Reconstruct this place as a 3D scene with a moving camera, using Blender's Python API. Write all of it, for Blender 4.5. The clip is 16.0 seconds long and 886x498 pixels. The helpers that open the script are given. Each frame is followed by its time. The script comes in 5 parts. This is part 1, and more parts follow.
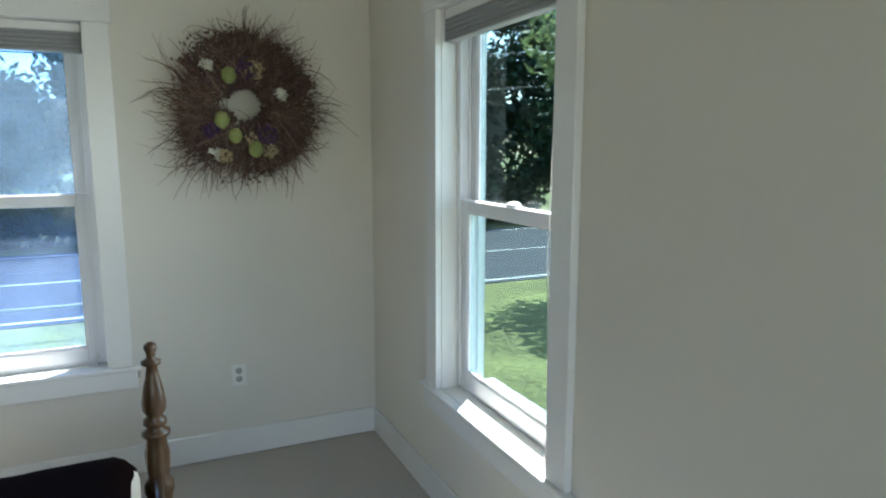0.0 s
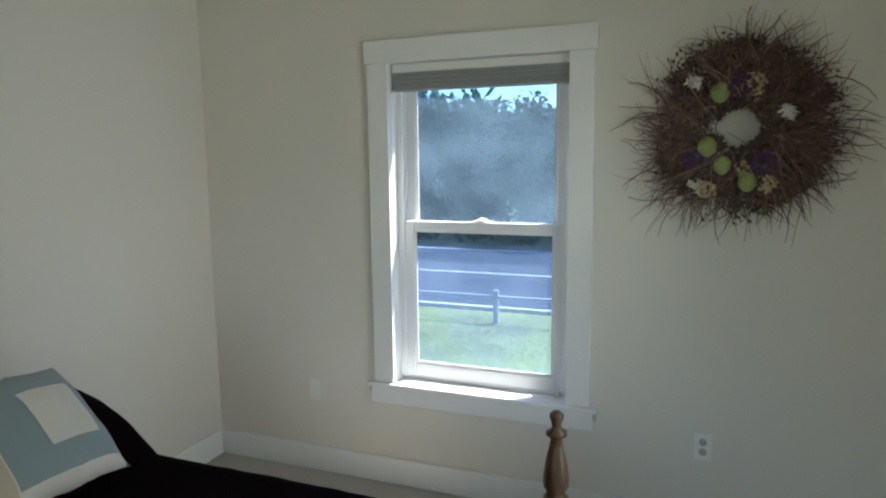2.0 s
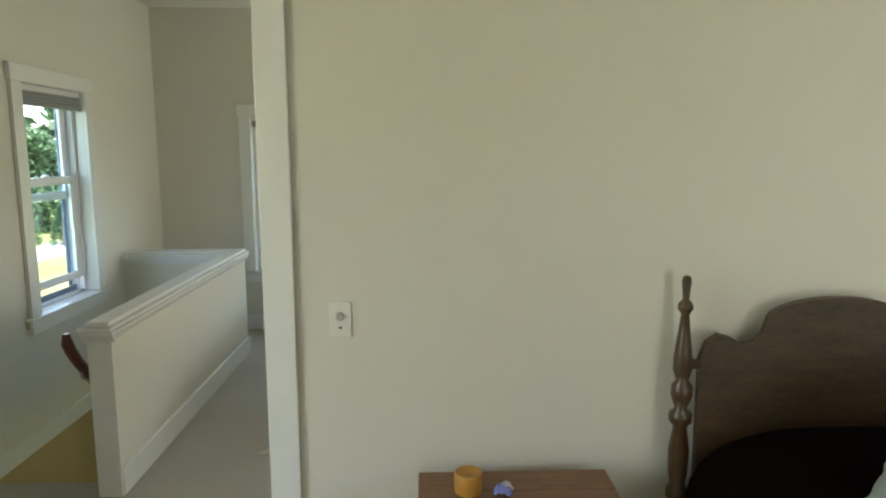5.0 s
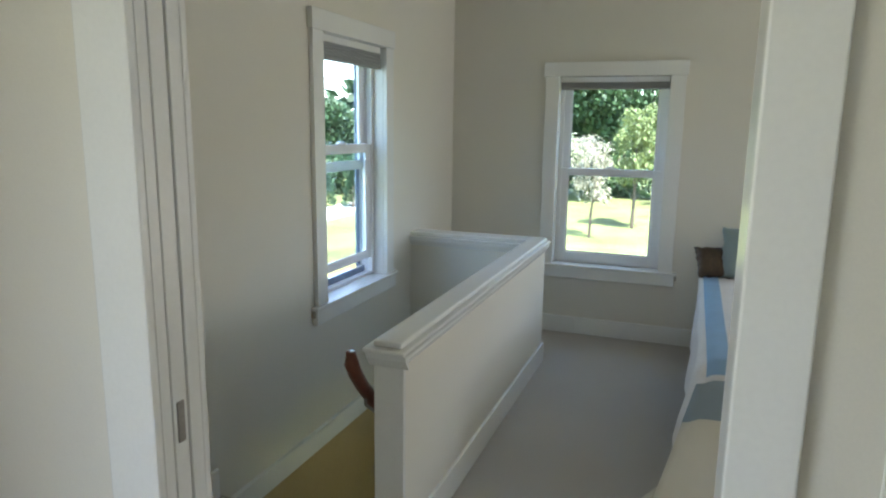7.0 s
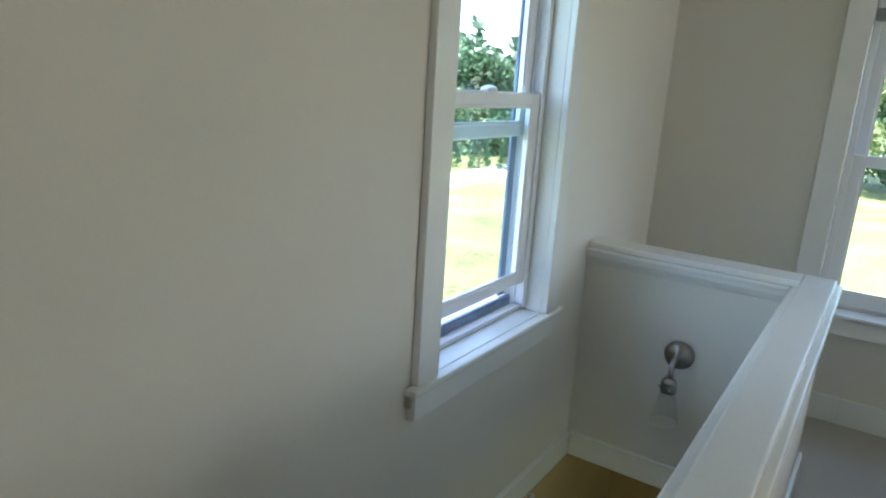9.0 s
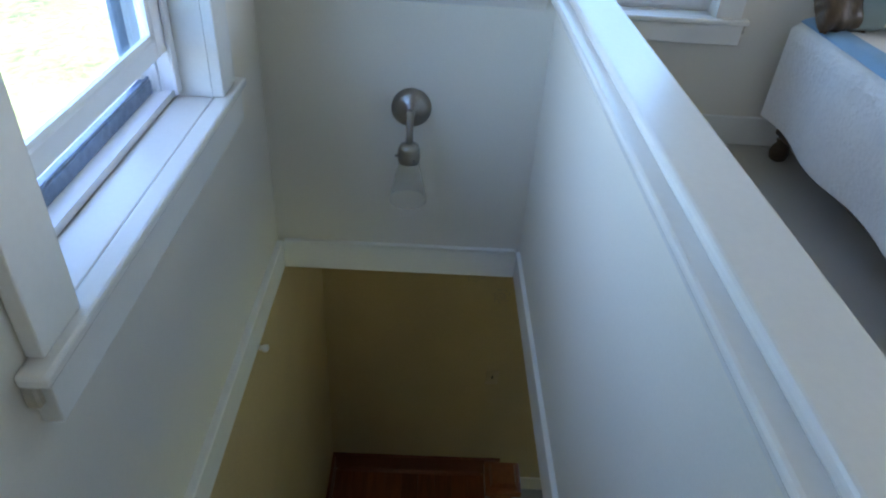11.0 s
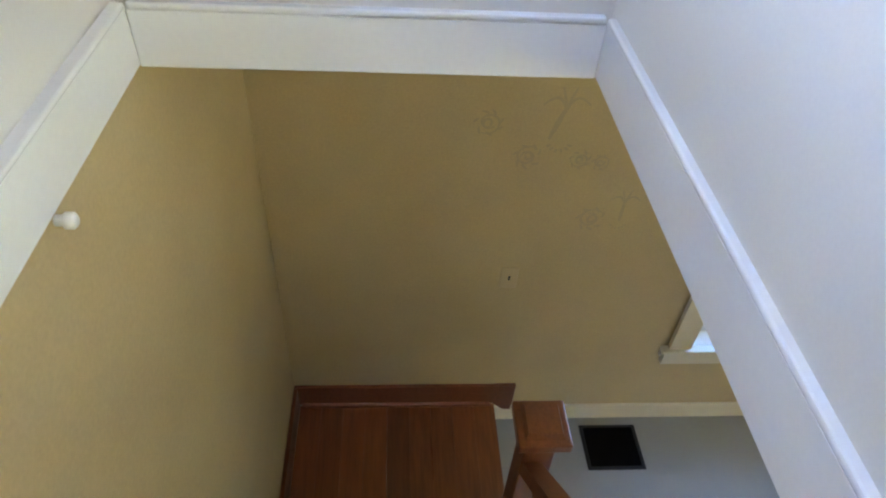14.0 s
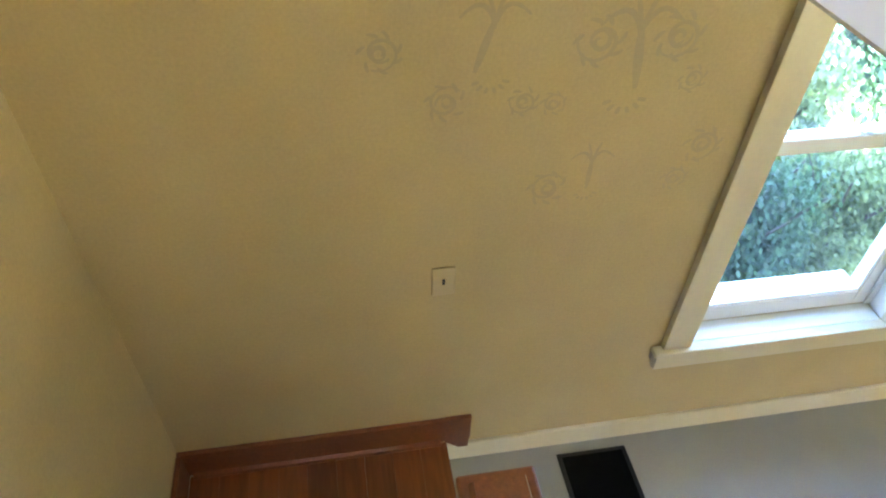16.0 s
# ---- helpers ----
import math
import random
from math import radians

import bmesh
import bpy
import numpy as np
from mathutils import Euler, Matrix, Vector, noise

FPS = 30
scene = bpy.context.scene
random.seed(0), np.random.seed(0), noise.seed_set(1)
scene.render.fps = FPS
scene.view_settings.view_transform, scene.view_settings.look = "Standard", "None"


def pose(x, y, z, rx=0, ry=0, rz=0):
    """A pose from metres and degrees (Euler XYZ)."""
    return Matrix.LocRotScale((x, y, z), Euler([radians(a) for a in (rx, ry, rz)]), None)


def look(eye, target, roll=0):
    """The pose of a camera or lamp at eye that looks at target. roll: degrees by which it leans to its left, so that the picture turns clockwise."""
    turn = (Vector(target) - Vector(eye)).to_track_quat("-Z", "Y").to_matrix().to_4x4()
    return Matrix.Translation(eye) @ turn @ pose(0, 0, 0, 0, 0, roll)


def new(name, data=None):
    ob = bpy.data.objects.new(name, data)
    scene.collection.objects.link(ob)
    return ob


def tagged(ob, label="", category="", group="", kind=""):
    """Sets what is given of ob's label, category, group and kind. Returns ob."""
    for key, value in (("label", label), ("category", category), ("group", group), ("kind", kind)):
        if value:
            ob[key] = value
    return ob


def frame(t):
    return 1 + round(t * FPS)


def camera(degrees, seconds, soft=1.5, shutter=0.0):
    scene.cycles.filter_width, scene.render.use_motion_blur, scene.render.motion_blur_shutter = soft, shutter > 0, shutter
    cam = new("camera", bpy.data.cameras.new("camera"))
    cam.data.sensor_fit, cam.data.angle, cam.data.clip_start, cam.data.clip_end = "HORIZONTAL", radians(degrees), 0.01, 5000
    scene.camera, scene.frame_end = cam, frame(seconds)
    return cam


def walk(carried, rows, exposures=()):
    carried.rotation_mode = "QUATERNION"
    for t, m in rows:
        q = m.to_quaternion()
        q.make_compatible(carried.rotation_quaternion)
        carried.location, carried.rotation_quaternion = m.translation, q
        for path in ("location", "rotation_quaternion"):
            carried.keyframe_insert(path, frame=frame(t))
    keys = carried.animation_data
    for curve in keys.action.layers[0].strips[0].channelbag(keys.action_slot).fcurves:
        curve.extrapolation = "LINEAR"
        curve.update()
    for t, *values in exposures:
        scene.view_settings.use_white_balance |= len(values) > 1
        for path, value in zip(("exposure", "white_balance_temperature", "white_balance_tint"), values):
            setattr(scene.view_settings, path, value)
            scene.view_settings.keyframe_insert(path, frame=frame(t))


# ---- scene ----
EXPOSURES = [
    (0.0, 2.62, 5980, 8), (1.2, 2.45, 6150, 9), (2.0, 2.28, 6200, 9), (3.0, 2.14, 6450, 8), (3.5, 2.55, 7050, 8), (4.5, 2.95, 7450, 5), (5.0, 3.06, 7350, 5), (7.3, 3.0, 6350, 12), (9.0, 3.02, 6300, 11),
    (10.2, 3.06, 6000, 11), (12.3, 4.05, 5500, 25), (13.0, 4.55, 5700, 28), (14.0, 5.15, 6150, 28), (15.0, 5.75, 6550, 26), (16.0, 5.85, 6600, 26),
]
cam = camera(67.5, 16.0, soft=2.1)
PATH = [
    (0, (-0.093, -0.001, 1.537), (0.722, 1.8, 1.234), 0.0),
    (0.5, (0.058, 0.19, 1.567), (0.591, 2.096, 1.281), 0.6),
    (1, (0.255, 0.373, 1.602), (0.293, 2.352, 1.315), 0.1),
    (1.5, (0.305, 0.461, 1.609), (-0.12, 2.396, 1.333), -0.5),
    (2, (0.258, 0.458, 1.632), (-0.472, 2.299, 1.359), -0.7),
    (2.5, (0.162, 0.439, 1.62), (-0.849, 2.147, 1.375), -0.5),
    (3, (0.078, 0.424, 1.622), (-1.258, 1.893, 1.386), -0.1),
    (3.5, (0.033, 0.392, 1.627), (-1.582, 1.549, 1.398), 0.1),
    (4, (0.0, 0.336, 1.641), (-1.768, 1.242, 1.406), 0.8),
    (4.5, (-0.078, 0.238, 1.636), (-1.983, 0.794, 1.387), 1.4),
    (5, (-0.157, 0.17, 1.66), (-2.135, 0.227, 1.373), -0.2),
    (5.2, (-0.207, 0.088, 1.658), (-2.183, -0.018, 1.365), -0.6),
    (7.3, (-1.42, -0.476, 1.621), (-3.245, -1.201, 1.245), 1.5),
    (7.5, (-1.56, -0.521, 1.62), (-3.365, -1.291, 1.235), 1.9),
    (8, (-1.993, -0.663, 1.66), (-3.615, -1.754, 1.24), 1.0),
    (8.5, (-2.404, -0.918, 1.576), (-3.971, -2.085, 1.146), 1.6),
    (9, (-2.754, -1.221, 1.532), (-4.371, -2.29, 1.038), 3.6),
    (9.5, (-3.068, -1.45, 1.524), (-4.767, -2.318, 0.925), 3.0),
    (10, (-3.278, -1.638, 1.472), (-5.004, -2.062, 0.554), 5.5),
    (10.2, (-3.351, -1.695, 1.452), (-5.086, -1.932, 0.487), 5.2),
    (12.3, (-3.905, -1.778, 0.936), (-5.444, -1.648, -0.335), 3.3),
    (12.5, (-3.957, -1.77, 0.88), (-5.495, -1.641, -0.392), 3.2),
    (13, (-4.105, -1.772, 0.728), (-5.606, -1.762, -0.592), 1.5),
    (13.5, (-4.24, -1.808, 0.562), (-5.769, -1.663, -0.719), 3.1),
    (14, (-4.394, -1.8, 0.432), (-5.845, -1.646, -0.936), 4.5),
    (14.5, (-4.531, -1.734, 0.307), (-5.925, -1.69, -1.126), 1.2),
    (15, (-4.667, -1.685, 0.156), (-6.095, -1.501, -1.232), 3.0),
    (15.5, (-4.797, -1.666, 0.034), (-6.234, -1.411, -1.333), 3.1),
    (16, (-4.936, -1.582, -0.079), (-6.364, -1.307, -1.453), 2.1),
]
walk(cam, [(t, look(eye, target, roll)) for t, eye, target, roll in PATH], EXPOSURES)

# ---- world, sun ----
# Power of the fill lamps added in unseen openings.
ROOM_FILL, HALL_FILL, LOWER_FILL = 2.4, 4.0, 0.05
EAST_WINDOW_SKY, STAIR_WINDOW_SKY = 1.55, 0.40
SUN_FROM = Vector((0.36, 0.36, 0.86)).normalized()
world = bpy.data.worlds.new("world")
scene.world = world
world.use_nodes = True
wt = world.node_tree
sky = wt.nodes.new("ShaderNodeTexSky")
sky.sky_type = "NISHITA"
sky.sun_disc = False
sky.sun_elevation = math.asin(SUN_FROM.z)
sky.sun_rotation = math.atan2(SUN_FROM.x, SUN_FROM.y)
wt.links.new(sky.outputs["Color"], wt.nodes["Background"].inputs["Color"])
wt.nodes["Background"].inputs["Strength"].default_value = 0.15
sun = new("sun", bpy.data.lights.new("sun", "SUN"))
sun.data.energy, sun.data.angle, sun.data.color = 3.5, radians(0.6), (1.0, 0.95, 0.86)
sun.matrix_world = look(SUN_FROM * 50, (0, 0, 0))


# ---- materials ----
def material(name, base, rough=0.6, metal=0.0, grain=60.0, patch=2.0, vary=0.08, bump=0.15, dist=0.002, stretch=(1, 1, 1), sheen=0.0, piece=0.0, coat=0.0):
    """Principled surface: colour varied at two scales, fine relief."""
    m = bpy.data.materials.new(name)
    m.use_nodes = True
    nt = m.node_tree
    bsdf = nt.nodes["Principled BSDF"]
    tc = nt.nodes.new("ShaderNodeTexCoord")
    mp = nt.nodes.new("ShaderNodeMapping")
    mp.inputs["Scale"].default_value = stretch
    nt.links.new(tc.outputs["Object"], mp.inputs["Vector"])
    fine, wide = nt.nodes.new("ShaderNodeTexNoise"), nt.nodes.new("ShaderNodeTexNoise")
    fine.inputs["Scale"].default_value, wide.inputs["Scale"].default_value = grain, patch
    fine.inputs["Detail"].default_value = wide.inputs["Detail"].default_value = 4
    nt.links.new(mp.outputs["Vector"], fine.inputs["Vector"])
    nt.links.new(mp.outputs["Vector"], wide.inputs["Vector"])
    add = nt.nodes.new("ShaderNodeMath")
    add.operation = "ADD"
    nt.links.new(fine.outputs["Fac"], add.inputs[0])
    nt.links.new(wide.outputs["Fac"], add.inputs[1])
    last = add
    if piece:
        info = nt.nodes.new("ShaderNodeObjectInfo")
        mul = nt.nodes.new("ShaderNodeMath")
        mul.operation = "MULTIPLY_ADD"
        mul.inputs[1].default_value, mul.inputs[2].default_value = piece, -piece / 2
        nt.links.new(info.outputs["Random"], mul.inputs[0])
        last = nt.nodes.new("ShaderNodeMath")
        last.operation = "ADD"
        nt.links.new(add.outputs[0], last.inputs[0])
        nt.links.new(mul.outputs[0], last.inputs[1])
    ramp = nt.nodes.new("ShaderNodeValToRGB")
    ramp.color_ramp.elements[0].position, ramp.color_ramp.elements[1].position = 0.3, 0.72
    ramp.color_ramp.elements[0].color = (*[c * (1 - vary) for c in base], 1)
    ramp.color_ramp.elements[1].color = (*[min(1, c * (1 + vary)) for c in base], 1)
    half = nt.nodes.new("ShaderNodeMath")
    half.operation = "MULTIPLY"
    half.inputs[1].default_value = 0.5
    nt.links.new(last.outputs[0], half.inputs[0])
    nt.links.new(half.outputs[0], ramp.inputs["Fac"])
    nt.links.new(ramp.outputs["Color"], bsdf.inputs["Base Color"])
    bsdf.inputs["Roughness"].default_value, bsdf.inputs["Metallic"].default_value = rough, metal
    bsdf.inputs["Sheen Weight"].default_value = sheen
    bsdf.inputs["Coat Weight"].default_value = coat
    if bump:
        bn = nt.nodes.new("ShaderNodeBump")
        bn.inputs["Strength"].default_value, bn.inputs["Distance"].default_value = bump, dist
        nt.links.new(fine.outputs["Fac"], bn.inputs["Height"])
        nt.links.new(bn.outputs["Normal"], bsdf.inputs["Normal"])
    return m


def glass(name, dust_haze, tint=(0.93, 0.96, 0.95), film=(0.55, 0.7, 0.95)):
    """Thin pane: clear with a gloss by angle, and a film of dust and painted haze that catches the light."""
    m = bpy.data.materials.new(name)
    m.use_nodes = True
    nt = m.node_tree
    nt.nodes.remove(nt.nodes["Principled BSDF"])
    out = nt.nodes["Material Output"]
    clear, gloss = nt.nodes.new("ShaderNodeBsdfTransparent"), nt.nodes.new("ShaderNodeBsdfGlossy")
    gloss.inputs["Roughness"].default_value = 0.02
    clear.inputs["Color"].default_value = (*tint, 1)
    lw, mix = nt.nodes.new("ShaderNodeLayerWeight"), nt.nodes.new("ShaderNodeMixShader")
    lw.inputs["Blend"].default_value = 0.5
    power, scale = nt.nodes.new("ShaderNodeMath"), nt.nodes.new("ShaderNodeMath")
    power.operation, power.inputs[1].default_value = "POWER", 5.0
    scale.operation, scale.inputs[1].default_value, scale.inputs[2].default_value = "MULTIPLY_ADD", 0.8, 0.025
    nt.links.new(lw.outputs["Facing"], power.inputs[0])
    nt.links.new(power.outputs[0], scale.inputs[0])
    nt.links.new(scale.outputs[0], mix.inputs[0])
    nt.links.new(clear.outputs[0], mix.inputs[1])
    nt.links.new(gloss.outputs[0], mix.inputs[2])
    last = mix
    if dust_haze:
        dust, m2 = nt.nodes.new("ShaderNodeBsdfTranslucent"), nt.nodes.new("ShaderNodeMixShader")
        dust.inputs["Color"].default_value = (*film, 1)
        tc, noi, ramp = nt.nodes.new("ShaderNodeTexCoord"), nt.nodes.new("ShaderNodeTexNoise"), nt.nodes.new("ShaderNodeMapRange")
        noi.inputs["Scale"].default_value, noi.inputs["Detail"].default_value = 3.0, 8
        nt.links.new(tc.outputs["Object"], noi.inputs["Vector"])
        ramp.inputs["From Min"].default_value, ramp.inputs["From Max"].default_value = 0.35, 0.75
        ramp.inputs["To Min"].default_value, ramp.inputs["To Max"].default_value = dust_haze * 0.5, dust_haze * 1.6
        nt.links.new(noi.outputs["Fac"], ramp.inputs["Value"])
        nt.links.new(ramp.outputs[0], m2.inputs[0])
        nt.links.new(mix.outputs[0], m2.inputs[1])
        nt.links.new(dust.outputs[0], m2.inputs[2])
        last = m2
    nt.links.new(last.outputs[0], out.inputs["Surface"])
    return m


def leafy(name, base, vary=0.35):
    """Leaf: diffuse with light passing through, each leaf a little different."""
    m = bpy.data.materials.new(name)
    m.use_nodes = True
    nt = m.node_tree
    bsdf, out = nt.nodes["Principled BSDF"], nt.nodes["Material Output"]
    geo, ramp = nt.nodes.new("ShaderNodeNewGeometry"), nt.nodes.new("ShaderNodeValToRGB")
    ramp.color_ramp.elements[0].color = (*[c * (1 - vary) for c in base], 1)
    ramp.color_ramp.elements[1].color = (*[c * (1 + vary) for c in base], 1)
    nt.links.new(geo.outputs["Random Per Island"], ramp.inputs["Fac"])
    nt.links.new(ramp.outputs["Color"], bsdf.inputs["Base Color"])
    bsdf.inputs["Roughness"].default_value = 0.55
    thru, mix = nt.nodes.new("ShaderNodeBsdfTranslucent"), nt.nodes.new("ShaderNodeMixShader")
    nt.links.new(ramp.outputs["Color"], thru.inputs["Color"])
    mix.inputs[0].default_value = 0.4
    nt.links.new(bsdf.outputs[0], mix.inputs[1])
    nt.links.new(thru.outputs[0], mix.inputs[2])
    nt.links.new(mix.outputs[0], out.inputs["Surface"])
    return m


WALL = material("wall_paint", (0.72, 0.69, 0.61), 0.7, grain=220, patch=1.1, vary=0.035, bump=0.12, dist=0.001)
CEIL = material("ceiling_paint", (0.80, 0.79, 0.76), 0.85, grain=180, vary=0.03)
TRIM = material("trim_paint", (0.82, 0.82, 0.79), 0.24, grain=90, patch=3, vary=0.03, bump=0.06, dist=0.001)
VINYL = material("window_vinyl", (0.82, 0.83, 0.84), 0.35, grain=50, vary=0.02, bump=0.02)
BAREWOOD = material("chipped_trim", (0.50, 0.46, 0.38), 0.6, grain=40, patch=30, vary=0.3, bump=0.4)
LOWTRIM = material("cream_trim_paint", (0.68, 0.60, 0.43), 0.4, grain=90, patch=3, vary=0.05, bump=0.08)
CARPET = material("carpet", (0.50, 0.465, 0.41), 0.95, grain=420, patch=2.5, vary=0.07, bump=0.9, dist=0.006, sheen=0.2)
YELLOW = material("yellow_plaster", (0.53, 0.405, 0.205), 0.62, grain=120, patch=3.2, vary=0.10, bump=0.25, dist=0.0015)
STENCIL = material("faded_stencil", (0.462, 0.364, 0.208), 0.6, grain=60, vary=0.06, bump=0.0)
LOWFLOOR = material("grey_vinyl_floor", (0.31, 0.30, 0.275), 0.7, grain=160, patch=4, vary=0.10, bump=0.3)
REDWOOD = material("red_brown_wood", (0.17, 0.05, 0.016), 0.32, grain=30, patch=6, vary=0.35, bump=0.1, stretch=(1.0, 12, 12), coat=0.2)
PLANK = material("landing_plank", (0.20, 0.062, 0.018), 0.34, grain=9, patch=3, vary=0.34, bump=0.03, stretch=(0.8, 9, 9), piece=0.6, coat=0.25)
NEWEL = material("newel_wood", (0.23, 0.075, 0.022), 0.35, grain=26, patch=5, vary=0.3, bump=0.08, stretch=(12, 12, 1), coat=0.2)
WALNUT = material("walnut_stain", (0.056, 0.031, 0.012), 0.5, grain=24, patch=3, vary=0.55, bump=0.1, stretch=(8, 1.5, 8), coat=0.15)
TURNED = material("turned_walnut", (0.068, 0.036, 0.013), 0.38, grain=24, patch=5, vary=0.45, bump=0.08, stretch=(9, 9, 1.2), coat=0.3)
OAK = material("nightstand_wood", (0.22, 0.105, 0.05), 0.4, grain=22, patch=4, vary=0.35, bump=0.12, stretch=(10, 1.2, 10))
PLUM = material("plum_velvet", (0.0045, 0.0017, 0.0017), 0.95, grain=300, patch=6, vary=0.35, bump=0.5)
PLUM.node_tree.nodes["Principled BSDF"].inputs["Specular IOR Level"].default_value = 0.04
SAGE = material("grey_blue_cotton", (0.25, 0.305, 0.295), 0.9, grain=700, patch=8, vary=0.07, bump=0.5, sheen=0.15)
CREAM = material("cream_cotton", (0.66, 0.62, 0.52), 0.9, grain=700, patch=8, vary=0.06, bump=0.5, sheen=0.1)
SAND = material("sand_cotton", (0.52, 0.45, 0.32), 0.9, grain=700, patch=8, vary=0.08, bump=0.5)
WHITEQ = material("white_quilt", (0.74, 0.72, 0.70), 0.9, grain=60, patch=9, vary=0.06, bump=0.5, dist=0.01)
SANDQ = material("beige_quilt", (0.58, 0.52, 0.42), 0.9, grain=300, patch=8, vary=0.08, bump=0.5)
BLUEQ = material("blue_quilt", (0.26, 0.41, 0.58), 0.9, grain=300, patch=8, vary=0.1, bump=0.5)
GREYQ = material("slate_quilt", (0.25, 0.30, 0.33), 0.9, grain=300, patch=8, vary=0.1, bump=0.5)
BLIND = material("grey_shade_fabric", (0.30, 0.31, 0.31), 0.85, grain=500, patch=8, vary=0.06, bump=0.3)
CREAMPLATE = material("cream_plate_paint", (0.565, 0.44, 0.242), 0.4, grain=60, patch=9, vary=0.05, bump=0.05)
PLATE = material("plate_plastic", (0.79, 0.78, 0.73), 0.35, grain=40, vary=0.02, bump=0.0)
SLOT = material("dark_slot", (0.03, 0.03, 0.03), 0.5, vary=0.1, bump=0.0)
WELL = material("black_well", (0.004, 0.004, 0.004), 0.9, vary=0.2, bump=0.0)
WELL.node_tree.nodes["Principled BSDF"].inputs["Specular IOR Level"].default_value = 0.05
NICKEL = material("brushed_nickel", (0.34, 0.32, 0.30), 0.3, metal=1.0, grain=200, patch=20, vary=0.12, bump=0.1)
DARKMETAL = material("black_register", (0.006, 0.006, 0.007), 0.6, metal=0.0, grain=100, vary=0.2, bump=0.1)
DIALGREY = material("grey_dial", (0.45, 0.44, 0.40), 0.5, grain=80, patch=20, vary=0.15, bump=0.1)
# Screen frame grey with blue sky shade mixed into the colour.
SCREENSHADE = material("screen_grey_blue_shade", (0.17, 0.22, 0.31), 0.45, grain=60, patch=9, vary=0.4, bump=0.1)
WAX = material("amber_wax", (0.58, 0.29, 0.06), 0.35, grain=40, vary=0.12, bump=0.05, coat=0.4)
PETALBLUE = material("blue_petal", (0.22, 0.26, 0.62), 0.7, grain=90, vary=0.2, bump=0.1)
TWIG = material("dried_twig", (0.135, 0.082, 0.060), 0.85, grain=80, patch=12, vary=0.45, bump=0.2)
TWIGPALE = material("pale_twig", (0.26, 0.175, 0.135), 0.85, grain=80, patch=12, vary=0.35, bump=0.2)
MAUVE = material("dried_mauve", (0.115, 0.07, 0.075), 0.85, grain=80, patch=12, vary=0.4, bump=0.2)
GREENPOD = material("green_pod", (0.27, 0.31, 0.10), 0.7, grain=60, vary=0.2, bump=0.2)
HYDRANGEA = material("dried_hydrangea", (0.55, 0.45, 0.26), 0.85, grain=60, vary=0.25, bump=0.2)
PURPLE = material("purple_floret", (0.11, 0.06, 0.15), 0.85, grain=60, vary=0.35, bump=0.2)
WHITEPETAL = material("white_petal", (0.68, 0.68, 0.58), 0.75, grain=60, vary=0.12, bump=0.1)
MAHOG = material("mahogany_rail", (0.14, 0.035, 0.015), 0.3, grain=30, patch=5, vary=0.3, bump=0.06, stretch=(1.5, 9, 9), coat=0.3)
FRAMEWOOD = material("picture_frame_wood", (0.20, 0.078, 0.036), 0.4, grain=30, patch=6, vary=0.3, bump=0.1, coat=0.2)
PSKY = material("painted_sky", (0.55, 0.57, 0.55), 0.6, grain=20, patch=5, vary=0.12, bump=0.3)
PHILL = material("painted_hill", (0.33, 0.40, 0.40), 0.6, grain=20, patch=5, vary=0.15, bump=0.3)
PTREE = material("painted_fir", (0.07, 0.16, 0.06), 0.6, grain=20, patch=9, vary=0.35, bump=0.3)
PTREEDARK = material("painted_dark_fir", (0.035, 0.085, 0.045), 0.6, grain=30, patch=9, vary=0.4, bump=0.3)
PLAKE = material("painted_lake", (0.42, 0.50, 0.54), 0.6, grain=20, patch=5, vary=0.15, bump=0.3)
CORD = material("white_cord", (0.75, 0.75, 0.73), 0.6, grain=300, vary=0.05, bump=0.1)
GRASS = material("lawn", (0.175, 0.185, 0.060), 0.9, grain=6.0, patch=0.45, vary=0.85, bump=1.0, dist=0.10)
ASPHALT = material("asphalt", (0.040, 0.046, 0.058), 0.85, grain=40, patch=0.4, vary=0.2, bump=0.3)
CONCRETE = material("concrete", (0.42, 0.41, 0.38), 0.85, grain=30, patch=0.7, vary=0.12, bump=0.3)
LINE = material("road_paint", (0.75, 0.75, 0.72), 0.7, grain=20, vary=0.1, bump=0.1)
BARK = material("bark", (0.10, 0.075, 0.055), 0.9, grain=12, patch=2, vary=0.35, bump=0.8, dist=0.02, stretch=(1, 1, 0.2))
LEAF = leafy("leaf_green", (0.06, 0.115, 0.05))
LEAFPALE = leafy("leaf_yellow_green", (0.21, 0.25, 0.10))
WHITELEAF = leafy("leaf_pale_pink", (0.42, 0.38, 0.30))
LEAFDARK = leafy("leaf_dark", (0.03, 0.06, 0.025))
LEAFBLUE = leafy("leaf_conifer", (0.05, 0.105, 0.055))
PANE = glass("pane", 0.0, (0.88, 0.95, 0.98))
PANECLEAR = glass("clear_pane", 0.0, (0.92, 1.0, 1.0))
PANESCREEN = glass("screened_pane", 0.0, (0.52, 0.60, 0.60))
# Bluish tint and film: dust, plus glare haze painted into the glass.
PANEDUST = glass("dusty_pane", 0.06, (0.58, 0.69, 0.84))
PANEGLARE = glass("dusty_glare_pane", 0.075, (0.47, 0.60, 0.74), (0.62, 0.82, 1.0))
PANEHAZE = glass("hazy_pane", 0.008, (0.70, 0.87, 0.92))
SHADEGLASS = glass("clear_shade_glass", 0.14, (0.97, 0.97, 0.96), (0.9, 0.9, 0.88))


